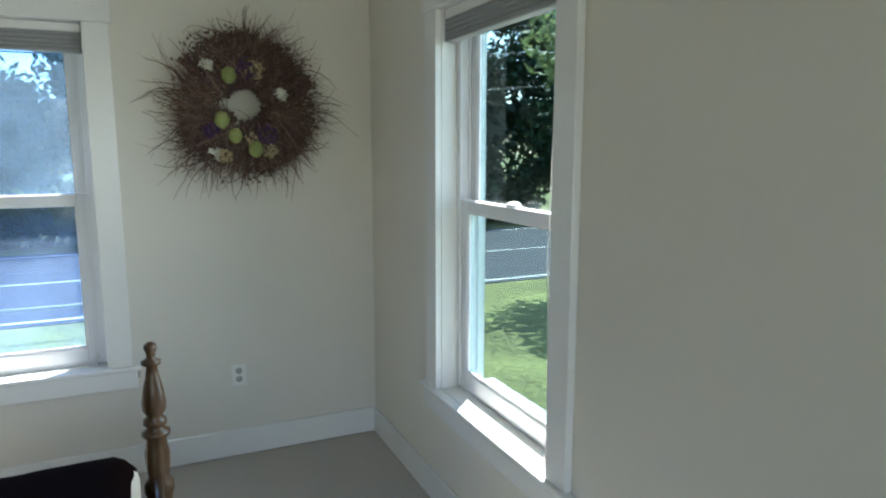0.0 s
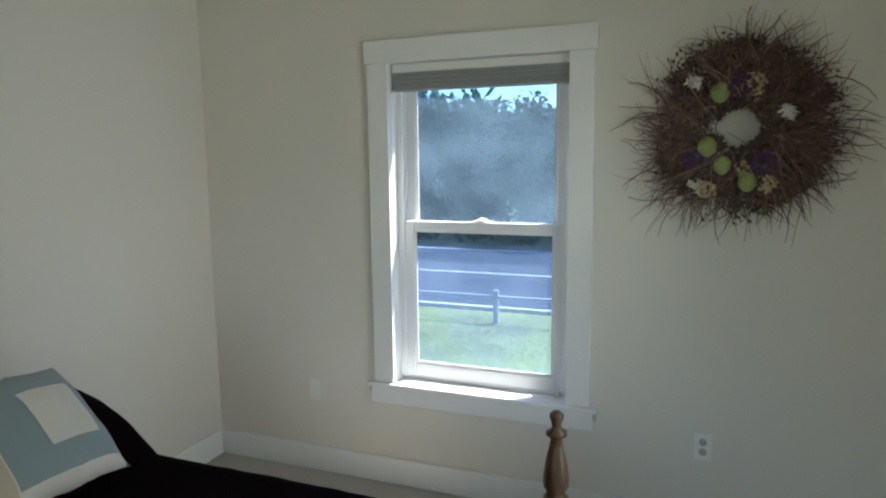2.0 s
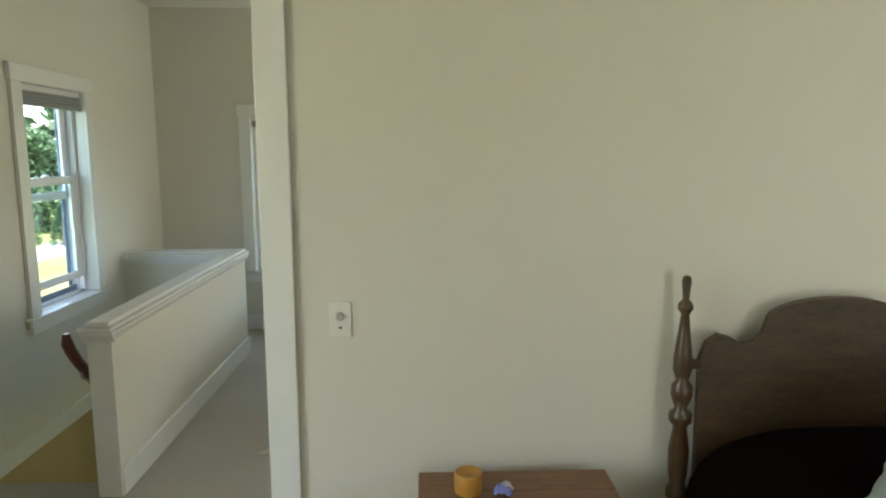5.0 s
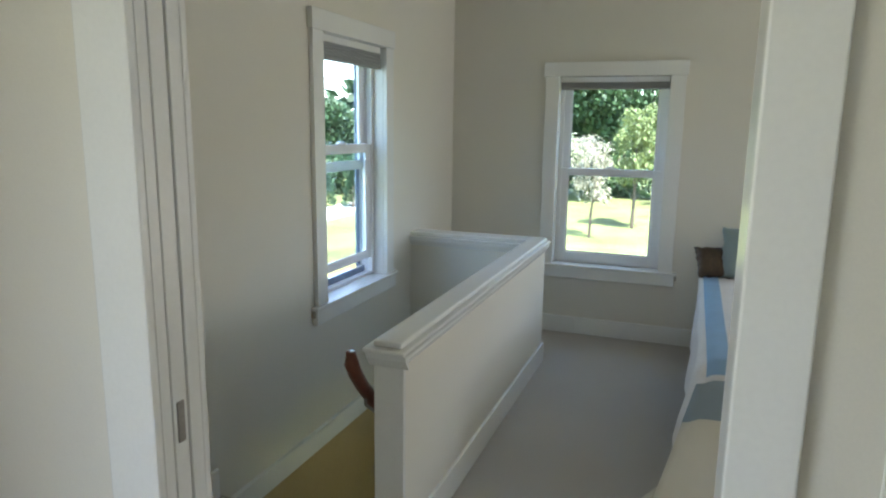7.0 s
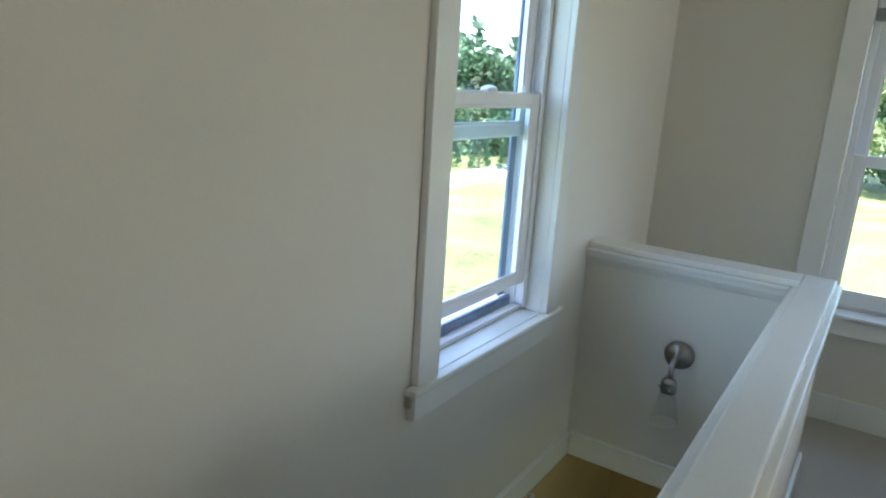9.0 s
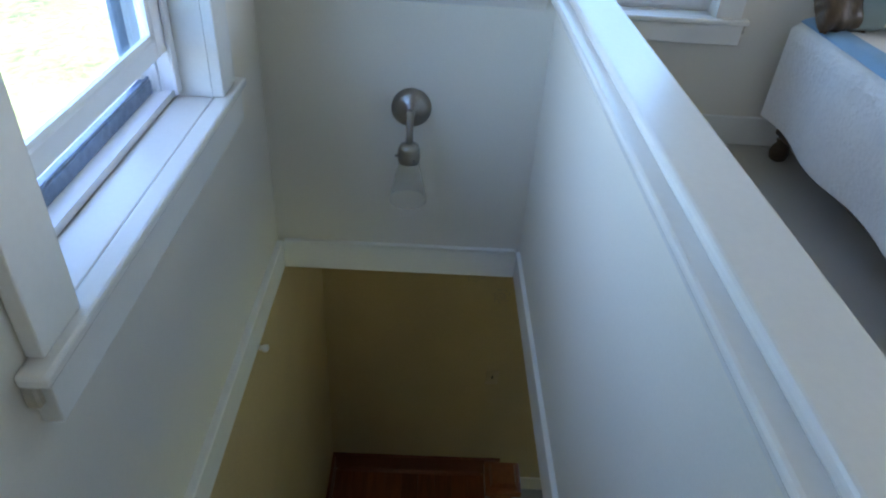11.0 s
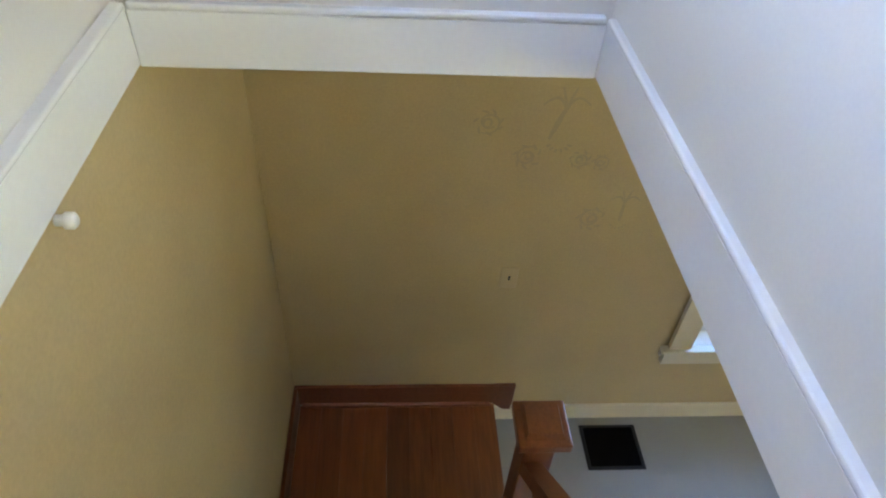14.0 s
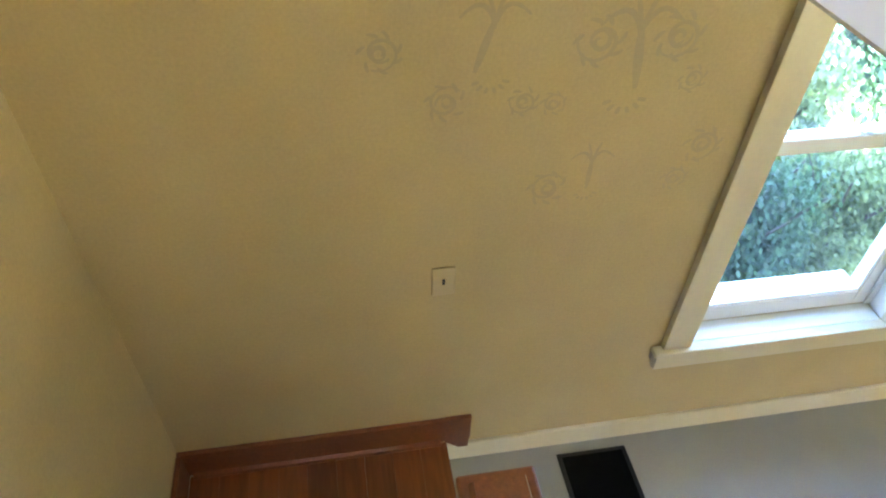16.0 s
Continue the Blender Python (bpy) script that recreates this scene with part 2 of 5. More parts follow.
# ---- mesh helpers ----
def link(name, bm, mat, smooth=False):
    me = bpy.data.meshes.new(name)
    bmesh.ops.recalc_face_normals(bm, faces=bm.faces)
    bm.to_mesh(me)
    bm.free()
    me.materials.append(mat)
    if smooth:
        for p in me.polygons:
            p.use_smooth = True
    return new(name, me)


def part(name, bm, mat, parent, label="", smooth=False):
    ob = link(name, bm, mat, smooth)
    ob.parent = parent
    return tagged(ob, label)


def thing(name, m, label, category, group="", kind=""):
    ob = new(name)
    ob.empty_display_size = 0.1
    ob.matrix_basis = m
    return tagged(ob, label, category, group, kind)


def structure(name, bm, mat, label="", smooth=False):
    return tagged(link(name, bm, mat, smooth), label, "", "", "structure")


def slab(bm, lo, hi, bevel=0.0, seg=1):
    """Adds a box between two corners, its edges eased by bevel."""
    lo, hi = [min(a, b) for a, b in zip(lo, hi)], [max(a, b) for a, b in zip(lo, hi)]
    r = bmesh.ops.create_cube(bm, size=1)
    for v in r["verts"]:
        v.co = [(a + b) / 2 + c * (b - a) for a, b, c in zip(lo, hi, v.co)]
    if bevel:
        es = {e for v in r["verts"] for e in v.link_edges}
        bmesh.ops.bevel(bm, geom=list(es), offset=bevel, segments=seg, affect="EDGES", profile=0.5)
    return bm


def box(lo, hi, bevel=0.0, seg=1):
    return slab(bmesh.new(), lo, hi, bevel, seg)


def lathe(bm, profile, at=(0, 0, 0), n=20, turn=None):
    """Turns a profile of (radius, height) about z, closed at both ends."""
    rings = []
    for r, z in profile:
        ring = []
        for k in range(n):
            a = 2 * math.pi * k / n
            p = Vector((r * math.cos(a), r * math.sin(a), z))
            if turn is not None:
                p = turn @ p
            ring.append(bm.verts.new(p + Vector(at)))
        rings.append(ring)
    for a, b in zip(rings, rings[1:]):
        for k in range(n):
            bm.faces.new((a[k], a[(k + 1) % n], b[(k + 1) % n], b[k]))
    bm.faces.new(rings[0][::-1])
    bm.faces.new(rings[-1])
    return bm


def tube(bm, pts, radii, n=8):
    """A round bar along points."""
    pts = [Vector(p) for p in pts]
    if not isinstance(radii, (list, tuple)):
        radii = [radii] * len(pts)
    rings = []
    up = Vector((0.13, 0.27, 0.95))
    for i, p in enumerate(pts):
        d = (pts[min(i + 1, len(pts) - 1)] - pts[max(i - 1, 0)]).normalized()
        if abs(d.dot(up)) > 0.97:
            up = Vector((0.95, 0.2, 0.1))
        s = d.cross(up).normalized()
        w = s.cross(d)
        rings.append([bm.verts.new(p + radii[i] * (math.cos(2 * math.pi * k / n) * s + math.sin(2 * math.pi * k / n) * w)) for k in range(n)])
    for a, b in zip(rings, rings[1:]):
        for k in range(n):
            bm.faces.new((a[k], a[(k + 1) % n], b[(k + 1) % n], b[k]))
    bm.faces.new(rings[0][::-1])
    bm.faces.new(rings[-1])
    return bm


def prism(bm, outline, axis, lo, hi):
    """Extrudes a flat outline of (a, b) pairs along an axis, from lo to hi."""
    def at(a, b, c):
        return {"x": (c, a, b), "y": (a, c, b), "z": (a, b, c)}[axis]
    f, g = [bm.verts.new(at(a, b, lo)) for a, b in outline], [bm.verts.new(at(a, b, hi)) for a, b in outline]
    n = len(outline)
    for k in range(n):
        bm.faces.new((f[k], f[(k + 1) % n], g[(k + 1) % n], g[k]))
    bm.faces.new(f[::-1])
    bm.faces.new(g)
    return bm


def wall(name, axis, lo, hi, a_span, z_span, holes, mat):
    """A wall of thickness lo..hi along x or y, with openings (a0, a1, z0, z1) that go through it."""
    bm = bmesh.new()
    az = sorted({*a_span, *[v for h in holes for v in h[:2]]})
    zz = sorted({*z_span, *[v for h in holes for v in h[2:]]})
    az = [v for v in az if a_span[0] <= v <= a_span[1]]
    zz = [v for v in zz if z_span[0] <= v <= z_span[1]]

    def solid(i, j):
        if not (0 <= i < len(az) - 1 and 0 <= j < len(zz) - 1):
            return False
        a, z = (az[i] + az[i + 1]) / 2, (zz[j] + zz[j + 1]) / 2
        return not any(h[0] < a < h[1] and h[2] < z < h[3] for h in holes)

    def at(a, d, z):
        return (d, a, z) if axis == "x" else (a, d, z)
    for i in range(len(az) - 1):
        for j in range(len(zz) - 1):
            if not solid(i, j):
                continue
            a0, a1, z0, z1 = az[i], az[i + 1], zz[j], zz[j + 1]
            quads = [[(a0, lo, z0), (a1, lo, z0), (a1, lo, z1), (a0, lo, z1)], [(a0, hi, z0), (a1, hi, z0), (a1, hi, z1), (a0, hi, z1)]]
            if not solid(i - 1, j):
                quads.append([(a0, lo, z0), (a0, hi, z0), (a0, hi, z1), (a0, lo, z1)])
            if not solid(i + 1, j):
                quads.append([(a1, lo, z0), (a1, hi, z0), (a1, hi, z1), (a1, lo, z1)])
            if not solid(i, j - 1):
                quads.append([(a0, lo, z0), (a1, lo, z0), (a1, hi, z0), (a0, hi, z0)])
            if not solid(i, j + 1):
                quads.append([(a0, lo, z1), (a1, lo, z1), (a1, hi, z1), (a0, hi, z1)])
            for q in quads:
                bm.faces.new([bm.verts.new(at(*p)) for p in q])
    bmesh.ops.remove_doubles(bm, verts=bm.verts, dist=1e-5)
    return structure(name, bm, mat)


# ---- the plan, in metres: upper floor at z = 0, lower floor at -2.55 ----
XW, XE, YS, YN, TOP = -6.37, 1.00, -2.266, 3.31, 2.95   # inner faces of the outer walls
XP, XPH = -2.225, -2.345                                # bedroom partition, its two faces
DOOR0, DOOR1, DOORTOP = -1.413, -0.336, 2.15             # doorway in the partition
SX0, SX1, SY1 = -3.39, -5.512, -1.412                   # stairwell: top edge, far face, inner face of the half wall
HY = -1.318                                             # outer face of the half wall
LAND, LOWER, SLAB = -2.40, -2.55, -0.172
LXW, LYS = -6.285, -2.262                               # lower walls
TH = 0.20

# windows: middle along the wall, sill, width, height, height of the meeting rail above the sill
W1 = (-0.710, 0.535, 0.843, 1.53)
W2 = (2.017, 0.535, 0.826, 1.53)
W3 = (-4.690, 0.658, 0.752, 1.435)
W4 = (-1.008, 0.562, 0.800, 1.435)
W5 = (-0.010, -1.96, 0.785, 1.56)


def hole(w):
    c, z, wd, ht = w
    return (c - wd / 2 - 0.012, c + wd / 2 + 0.012, z - 0.012, z + ht + 0.012)


# The plain unglazed holes are added out of view to let in light.
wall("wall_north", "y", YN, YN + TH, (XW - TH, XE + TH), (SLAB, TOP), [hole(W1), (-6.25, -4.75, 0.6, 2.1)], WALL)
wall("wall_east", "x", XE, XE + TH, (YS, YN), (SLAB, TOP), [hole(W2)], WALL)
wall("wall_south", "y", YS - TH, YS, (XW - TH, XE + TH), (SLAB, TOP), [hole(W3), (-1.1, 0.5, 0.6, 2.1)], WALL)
wall("wall_west", "x", XW - TH, XW, (YS, YN), (SLAB, TOP), [hole(W4)], WALL)
wall("wall_partition", "x", XPH, XP, (YS, YN), (0.0, TOP), [(DOOR0 - 0.02, DOOR1 + 0.02, -0.1, DOORTOP + 0.02)], WALL)
structure("ceiling", box((XW - TH, YS - TH, TOP), (XE + TH, YN + TH, TOP + 0.12)), CEIL)

bm = bmesh.new()
for lo, hi in (((XW, YS), (SX1 - 0.12, HY)), ((SX0, YS), (XE, SY1 - 0.001)), ((SX0 + 0.140, SY1 - 0.001), (XE, HY)), ((XW, HY), (XE, YN))):
    slab(bm, (*lo, SLAB + 0.012), (*hi, 0.0))
structure("floor", bm, CARPET)
bm = bmesh.new()
for lo, hi in (((LXW, LYS), (SX1 - 0.12, SY1)), ((SX0 + 0.7, LYS), (-1.5, HY)), ((LXW, HY), (-1.5, 1.9))):
    slab(bm, (*lo, SLAB - 0.01), (*hi, SLAB + 0.01))
structure("ceiling_lower", bm, CEIL)

# lower storey
wall("wall_lower_west", "x", LXW - TH, LXW, (LYS, 1.9), (LOWER, SLAB + 0.01), [hole(W5)], YELLOW)
wall("wall_lower_south", "y", LYS - TH, LYS, (LXW - TH, -1.3), (LOWER, SLAB + 0.01), [], YELLOW)
# This hole is added out of view to brighten the lower room.
wall("wall_lower_north", "y", 1.9, 2.1, (LXW - TH, -1.3), (LOWER, SLAB + 0.01), [(-4.3, -2.3, -2.1, -0.5)], YELLOW)
wall("wall_lower_east", "x", -1.5, -1.3, (LYS, 1.9), (LOWER, SLAB + 0.01), [], YELLOW)
structure("floor_lower", box((LXW - TH, LYS - TH, LOWER - 0.15), (-1.3, 2.1, LOWER)), LOWFLOOR)


# ---- half wall round the stairwell ----
def half_wall():
    ob = thing("half_wall", pose(SX0 + 0.14, HY, 0), "white painted half wall with a wide moulded cap round the stairwell", "half wall", kind="structure")
    ox, oy = -(SX0 + 0.14), -HY
    end = SX0 + 0.140
    bm = bmesh.new()
    slab(bm, (end + ox, SY1 + oy, SLAB), (SX1 - 0.12 + ox, HY + oy, 0.835))
    part("long_panel", bm, WALL, ob)
    part("short_panel", box((SX1 - 0.12 + ox, YS + oy + 0.001, SLAB), (SX1 + ox, SY1 + oy - 0.001, 0.834)), WALL, ob)
    # end board
    part("end_board", box((end + ox, SY1 + oy - 0.012, 0.002), (end + ox + 0.018, HY + oy + 0.012, 0.83), 0.003), TRIM, ob)
    # cap: two butted boards with eased edges and a cove under each
    part("cap", box((end + ox + 0.058, SY1 + oy - 0.038, 0.838), (SX1 - 0.160 + ox, HY + oy + 0.030, 0.856), 0.006, 2), TRIM, ob)
    part("cap_top", box((end + ox + 0.028, SY1 + oy - 0.009, 0.8565), (SX1 - 0.135 + ox, HY + oy + 0.009, 0.880), 0.008, 3), TRIM, ob)
    part("cap", box((SX1 - 0.160 + ox, YS + oy + 0.001, 0.837), (SX1 + 0.038 + ox, SY1 + oy - 0.040, 0.855), 0.006, 2), TRIM, ob)
    part("cap_top", box((SX1 - 0.135 + ox, YS + oy + 0.001, 0.8555), (SX1 + 0.009 + ox, SY1 + oy - 0.011, 0.879), 0.005, 2), TRIM, ob)
    for y, s in ((SY1 + oy, -1), (HY + oy, 1)):
        bm = prism(bmesh.new(), [(y, 0.837), (y + s * 0.030, 0.837), (y + s * 0.026, 0.818), (y + s * 0.012, 0.800), (y, 0.782)], "x", end + ox + 0.03, SX1 + (0.0 if s < 0 else -0.13) + ox)
        part("cap_moulding", bm, TRIM, ob)
    bm = prism(bmesh.new(), [(end + ox + 0.018, 0.837), (end + ox + 0.048, 0.837), (end + ox + 0.043, 0.818), (end + ox + 0.03, 0.800), (end + ox + 0.018, 0.782)], "y", SY1 + oy - 0.03, HY + oy + 0.03)
    part("cap_moulding", bm, TRIM, ob)
    x = SX1 + ox
    bm = prism(bmesh.new(), [(x, 0.836), (x + 0.030, 0.836), (x + 0.026, 0.817), (x + 0.012, 0.799), (x, 0.781)], "y", YS + oy + 0.001, SY1 + oy - 0.03)
    part("cap_moulding", bm, TRIM, ob)
    # skirting on the room side
    part("skirting", box((end + ox, HY + oy, 0.001), (SX1 - 0.135 + ox, HY + oy + 0.016, 0.14), 0.005, 2), TRIM, ob)
    part("skirting", box((SX1 - 0.136 + ox, YS + oy + 0.001, 0.001), (SX1 - 0.12 + ox, HY + oy, 0.139), 0.005, 2), TRIM, ob)
    return ob


half_wall()

# band round the well at floor level, with a bead on top and a thin strip below
bm = bmesh.new()
for lo, hi in (((SX1 + 0.001, YS, -0.170), (SX0 - 0.02, YS + 0.018, -0.062)), ((SX1 + 0.001, SY1 - 0.010, -0.170), (SX0 + 0.13, SY1 - 0.0005, -0.062)), ((SX1 + 0.0005, YS + 0.018, -0.171), (SX1 + 0.012, SY1 - 0.010, -0.063))):
    slab(bm, lo, hi, 0.003)
structure("trim_stairwell", bm, TRIM, "white band board round the stairwell edge")
bm = bmesh.new()
for lo, hi in (((SX1 + 0.016, YS - 0.012, -0.061), (SX0 - 0.02, YS + 0.022, -0.050)), ((SX1 + 0.016, SY1 - 0.014, -0.061), (SX0 + 0.08, SY1 + 0.012, -0.050)), ((SX1 - 0.012, YS + 0.022, -0.062), (SX1 + 0.016, SY1 - 0.014, -0.051))):
    slab(bm, lo, hi, 0.004, 2)
structure("trim_stairwell_bead", bm, TRIM, "rounded white bead on the stairwell band")

# skirting boards upstairs
bm = bmesh.new()
BB = 0.138
for lo, hi in (
    ((XP, YN - 0.016), (XE, YN)), ((XE - 0.016, YS), (XE, YN - 0.016)), ((XP, DOOR1 + 0.115), (XP + 0.016, YN - 0.016)), ((XP, YS), (XP + 0.016, DOOR0 - 0.145)),
    ((XW, SY1 + 0.2), (XW + 0.016, YN)), ((XW, YS), (XW + 0.016, SY1 + 0.2)), ((XW + 0.016, YS), (SX1 - 0.137, YS + 0.016)), ((SX0 + 0.01, YS), (XPH, YS + 0.016)),
    ((XPH - 0.016, DOOR1 + 0.115), (XPH, YN)), ((XPH - 0.016, YS + 0.016), (XPH, DOOR0 - 0.115)),
):
    slab(bm, (*lo, 0.001), (*hi, BB), 0.005, 2)
structure("baseboard", bm, TRIM, "white painted skirting board")


# ---- stairs ----
def stairs():
    ob = thing("staircase", pose(SX0, SY1, 0), "steep carpeted stair going down between the walls", "staircase", kind="structure")
    run, rise = (SX0 + 5.50) / 12, -LAND / 13
    for k in range(12):
        z = -(k + 1) * rise
        part("step", box((-(k + 1) * run, LYS - SY1 + 0.002, z - rise), (-k * run + 0.02, -0.002, z), 0.012, 2), CARPET, ob)
    return ob


stairs()


def landing():
    ob = thing("landing", pose(LXW, LYS, LOWER), "red-brown board landing one step above the floor", "landing", kind="structure")
    lx, ly, h = -5.50 - LXW, -1.285 - LYS, LAND - LOWER
    part("platform", box((0, 0.0, 0.0), (lx - 0.004, ly - 0.02, h - 0.02)), TRIM, ob, "white painted riser below the landing boards")
    part("skirting", box((0.0, 0.0, h + 0.001), (0.018, LYS * -1 - 1.19, h + 0.15), 0.004), REDWOOD, ob)
    bm = prism(bmesh.new(), [(ly - 0.005, h + 0.149), (ly + 0.092, h + 0.149), (ly + 0.088, h - 0.05), (ly + 0.05, h - 0.05), (ly - 0.005, h + 0.001)], "x", 0.0, 0.0185)
    part("skirting_end", bm, REDWOOD, ob)
    part("skirting", box((0.019, 0.0, h + 0.001), (lx, 0.018, h + 0.15), 0.004), REDWOOD, ob)
    bm = prism(bmesh.new(), [(0.018, h), (0.034, h), (0.030, h + 0.012), (0.018, h + 0.02)], "y", 0.03, ly - 0.02)
    part("shoe_moulding", bm, REDWOOD, ob)
    n, w = 9, (ly - 0.018) / 9
    for k in range(n):
        part("plank", box((0.018, 0.018 + k * w + 0.0002, h - 0.02), (lx + 0.02, 0.018 + (k + 1) * w - 0.0002, h - 0.0002 * (k % 2))), PLANK, ob)
    return ob


landing()


def newel_post():
    ob = thing("newel_post", pose(-5.508, -1.328, LOWER + 0.03), "square red-brown newel post with a raised pyramid cap", "newel post", kind="")
    part("shaft", box((-0.05, -0.05, -0.03), (0.05, 0.05, 1.12), 0.004), NEWEL, ob)
    part("neck", box((-0.062, -0.062, 1.095), (0.062, 0.062, 1.12), 0.006, 2), NEWEL, ob)
    part("cap", box((-0.084, -0.084, 1.12), (0.084, 0.084, 1.158), 0.006, 2), NEWEL, ob)
    bm = prism(bmesh.new(), [(-0.062, -0.062), (0.062, -0.062), (0.062, 0.062), (-0.062, 0.062)], "z", 1.158, 1.182)
    for v in bm.verts:
        if v.co.z > 1.17:
            v.co.x *= 0.86
            v.co.y *= 0.86
    part("cap_block", bm, NEWEL, ob)
    return ob


newel_post()


def stair_rail():
    """Sloping rail from the newel up along the open side, with square balusters."""
    ob = thing("stair_rail", pose(-5.508, -1.345, LOWER), "red-brown sloping stair rail with square balusters", "handrail")
    slope = (-LAND / 13) / ((SX0 + 5.50) / 12)
    x1 = 1.20
    bm = prism(bmesh.new(), [(0.051, 0.96), (x1, 0.96 + (x1 - 0.051) * slope), (x1, 1.035 + (x1 - 0.051) * slope), (0.051, 1.035)], "y", -0.03, 0.03)
    part("rail", bm, NEWEL, ob)
    bm = prism(bmesh.new(), [(0.051, 0.16), (x1, 0.16 + (x1 - 0.051) * slope), (x1, 0.38 + (x1 - 0.051) * slope), (0.051, 0.38)], "y", -0.022, 0.022)
    part("stringer", bm, NEWEL, ob)
    for k in range(6):
        x = 0.17 + 0.17 * k
        z = (x - 0.051) * slope
        part("baluster", box((x - 0.014, -0.014, 0.36 + z), (x + 0.014, 0.014, 0.98 + z)), NEWEL, ob)
    return ob


stair_rail()


def wall_handrail():
    """Round-edged rail on the inner face of the half wall, its end turned up."""
    ob = thing("handrail", pose(-3.205, -1.50, -0.015), "dark mahogany handrail with a rounded end on the half wall", "handrail")
    pts = [(0.0, 0, 0.845), (-0.004, 0, 0.80), (-0.03, 0, 0.755), (-0.08, 0, 0.69), (-0.3, 0, 0.46), (-0.75, 0, -0.01)]
    part("rail", tube(bmesh.new(), pts, [0.018, 0.027, 0.027, 0.026, 0.026, 0.026], 12), MAHOG, ob, smooth=True)
    for x, z in ((-0.11, 0.63), (-0.6, 0.115)):
        part("bracket", tube(bmesh.new(), [(x, 0, z + 0.01), (x, 0.0, z - 0.03), (x, 0.035, z - 0.05), (x, 0.078, z - 0.05)], 0.006, 8), NICKEL, ob)
    return ob


wall_handrail()


# ---- doorway ----
def doorway():
    ob = thing("door_1", pose(XP, (DOOR0 + DOOR1) / 2, 0), "white cased doorway with the pocket door slid into the wall", "door", kind="structure")
    c = (DOOR0 + DOOR1) / 2
    a, b, d = DOOR0 - c, DOOR1 - c, XPH - XP
    for x0, x1 in ((0.0, 0.02), (d - 0.02, d)):
        wl = 0.135 if x0 == 0.0 else 0.105
        part("casing", box((x0, a - wl, 0.001), (x1, a, DOORTOP), 0.004, 2), TRIM, ob)
        part("casing", box((x0, b, 0.001), (x1, b + 0.098, DOORTOP), 0.004, 2), TRIM, ob)
        part("head_casing", box((x0, a - wl - 0.01, DOORTOP + 0.001), (x1 + (0.003 if x0 == 0.0 else -0.003), b + 0.108, DOORTOP + 0.12), 0.004, 2), TRIM, ob)
    part("jamb", box((d, b, 0.001), (0, b + 0.019, DOORTOP)), TRIM, ob)
    part("head_jamb", box((d, a, DOORTOP + 0.0005), (0, b, DOORTOP + 0.019)), TRIM, ob)
    # split jamb with the edge of the sliding door between its halves
    part("split_jamb", box((-0.030, a - 0.019, 0.001), (0, a, DOORTOP), 0.002), TRIM, ob)
    part("split_jamb", box((d, a - 0.019, 0.001), (-0.083, a, DOORTOP), 0.002), TRIM, ob)
    part("pocket_back", box((-0.083, a - 0.0195, 0.001), (-0.030, a - 0.016, DOORTOP)), SLOT, ob)
    leaf = part("door_leaf", box((-0.078, a - 0.0155, 0.012), (-0.035, a - 0.002, DOORTOP - 0.004), 0.002), TRIM, ob)
    part("edge_pull", box((-0.068, a - 0.004, 0.935), (-0.045, a + 0.0005, 1.03), 0.002), NICKEL, leaf, "brushed metal edge pull")
    return ob


doorway()


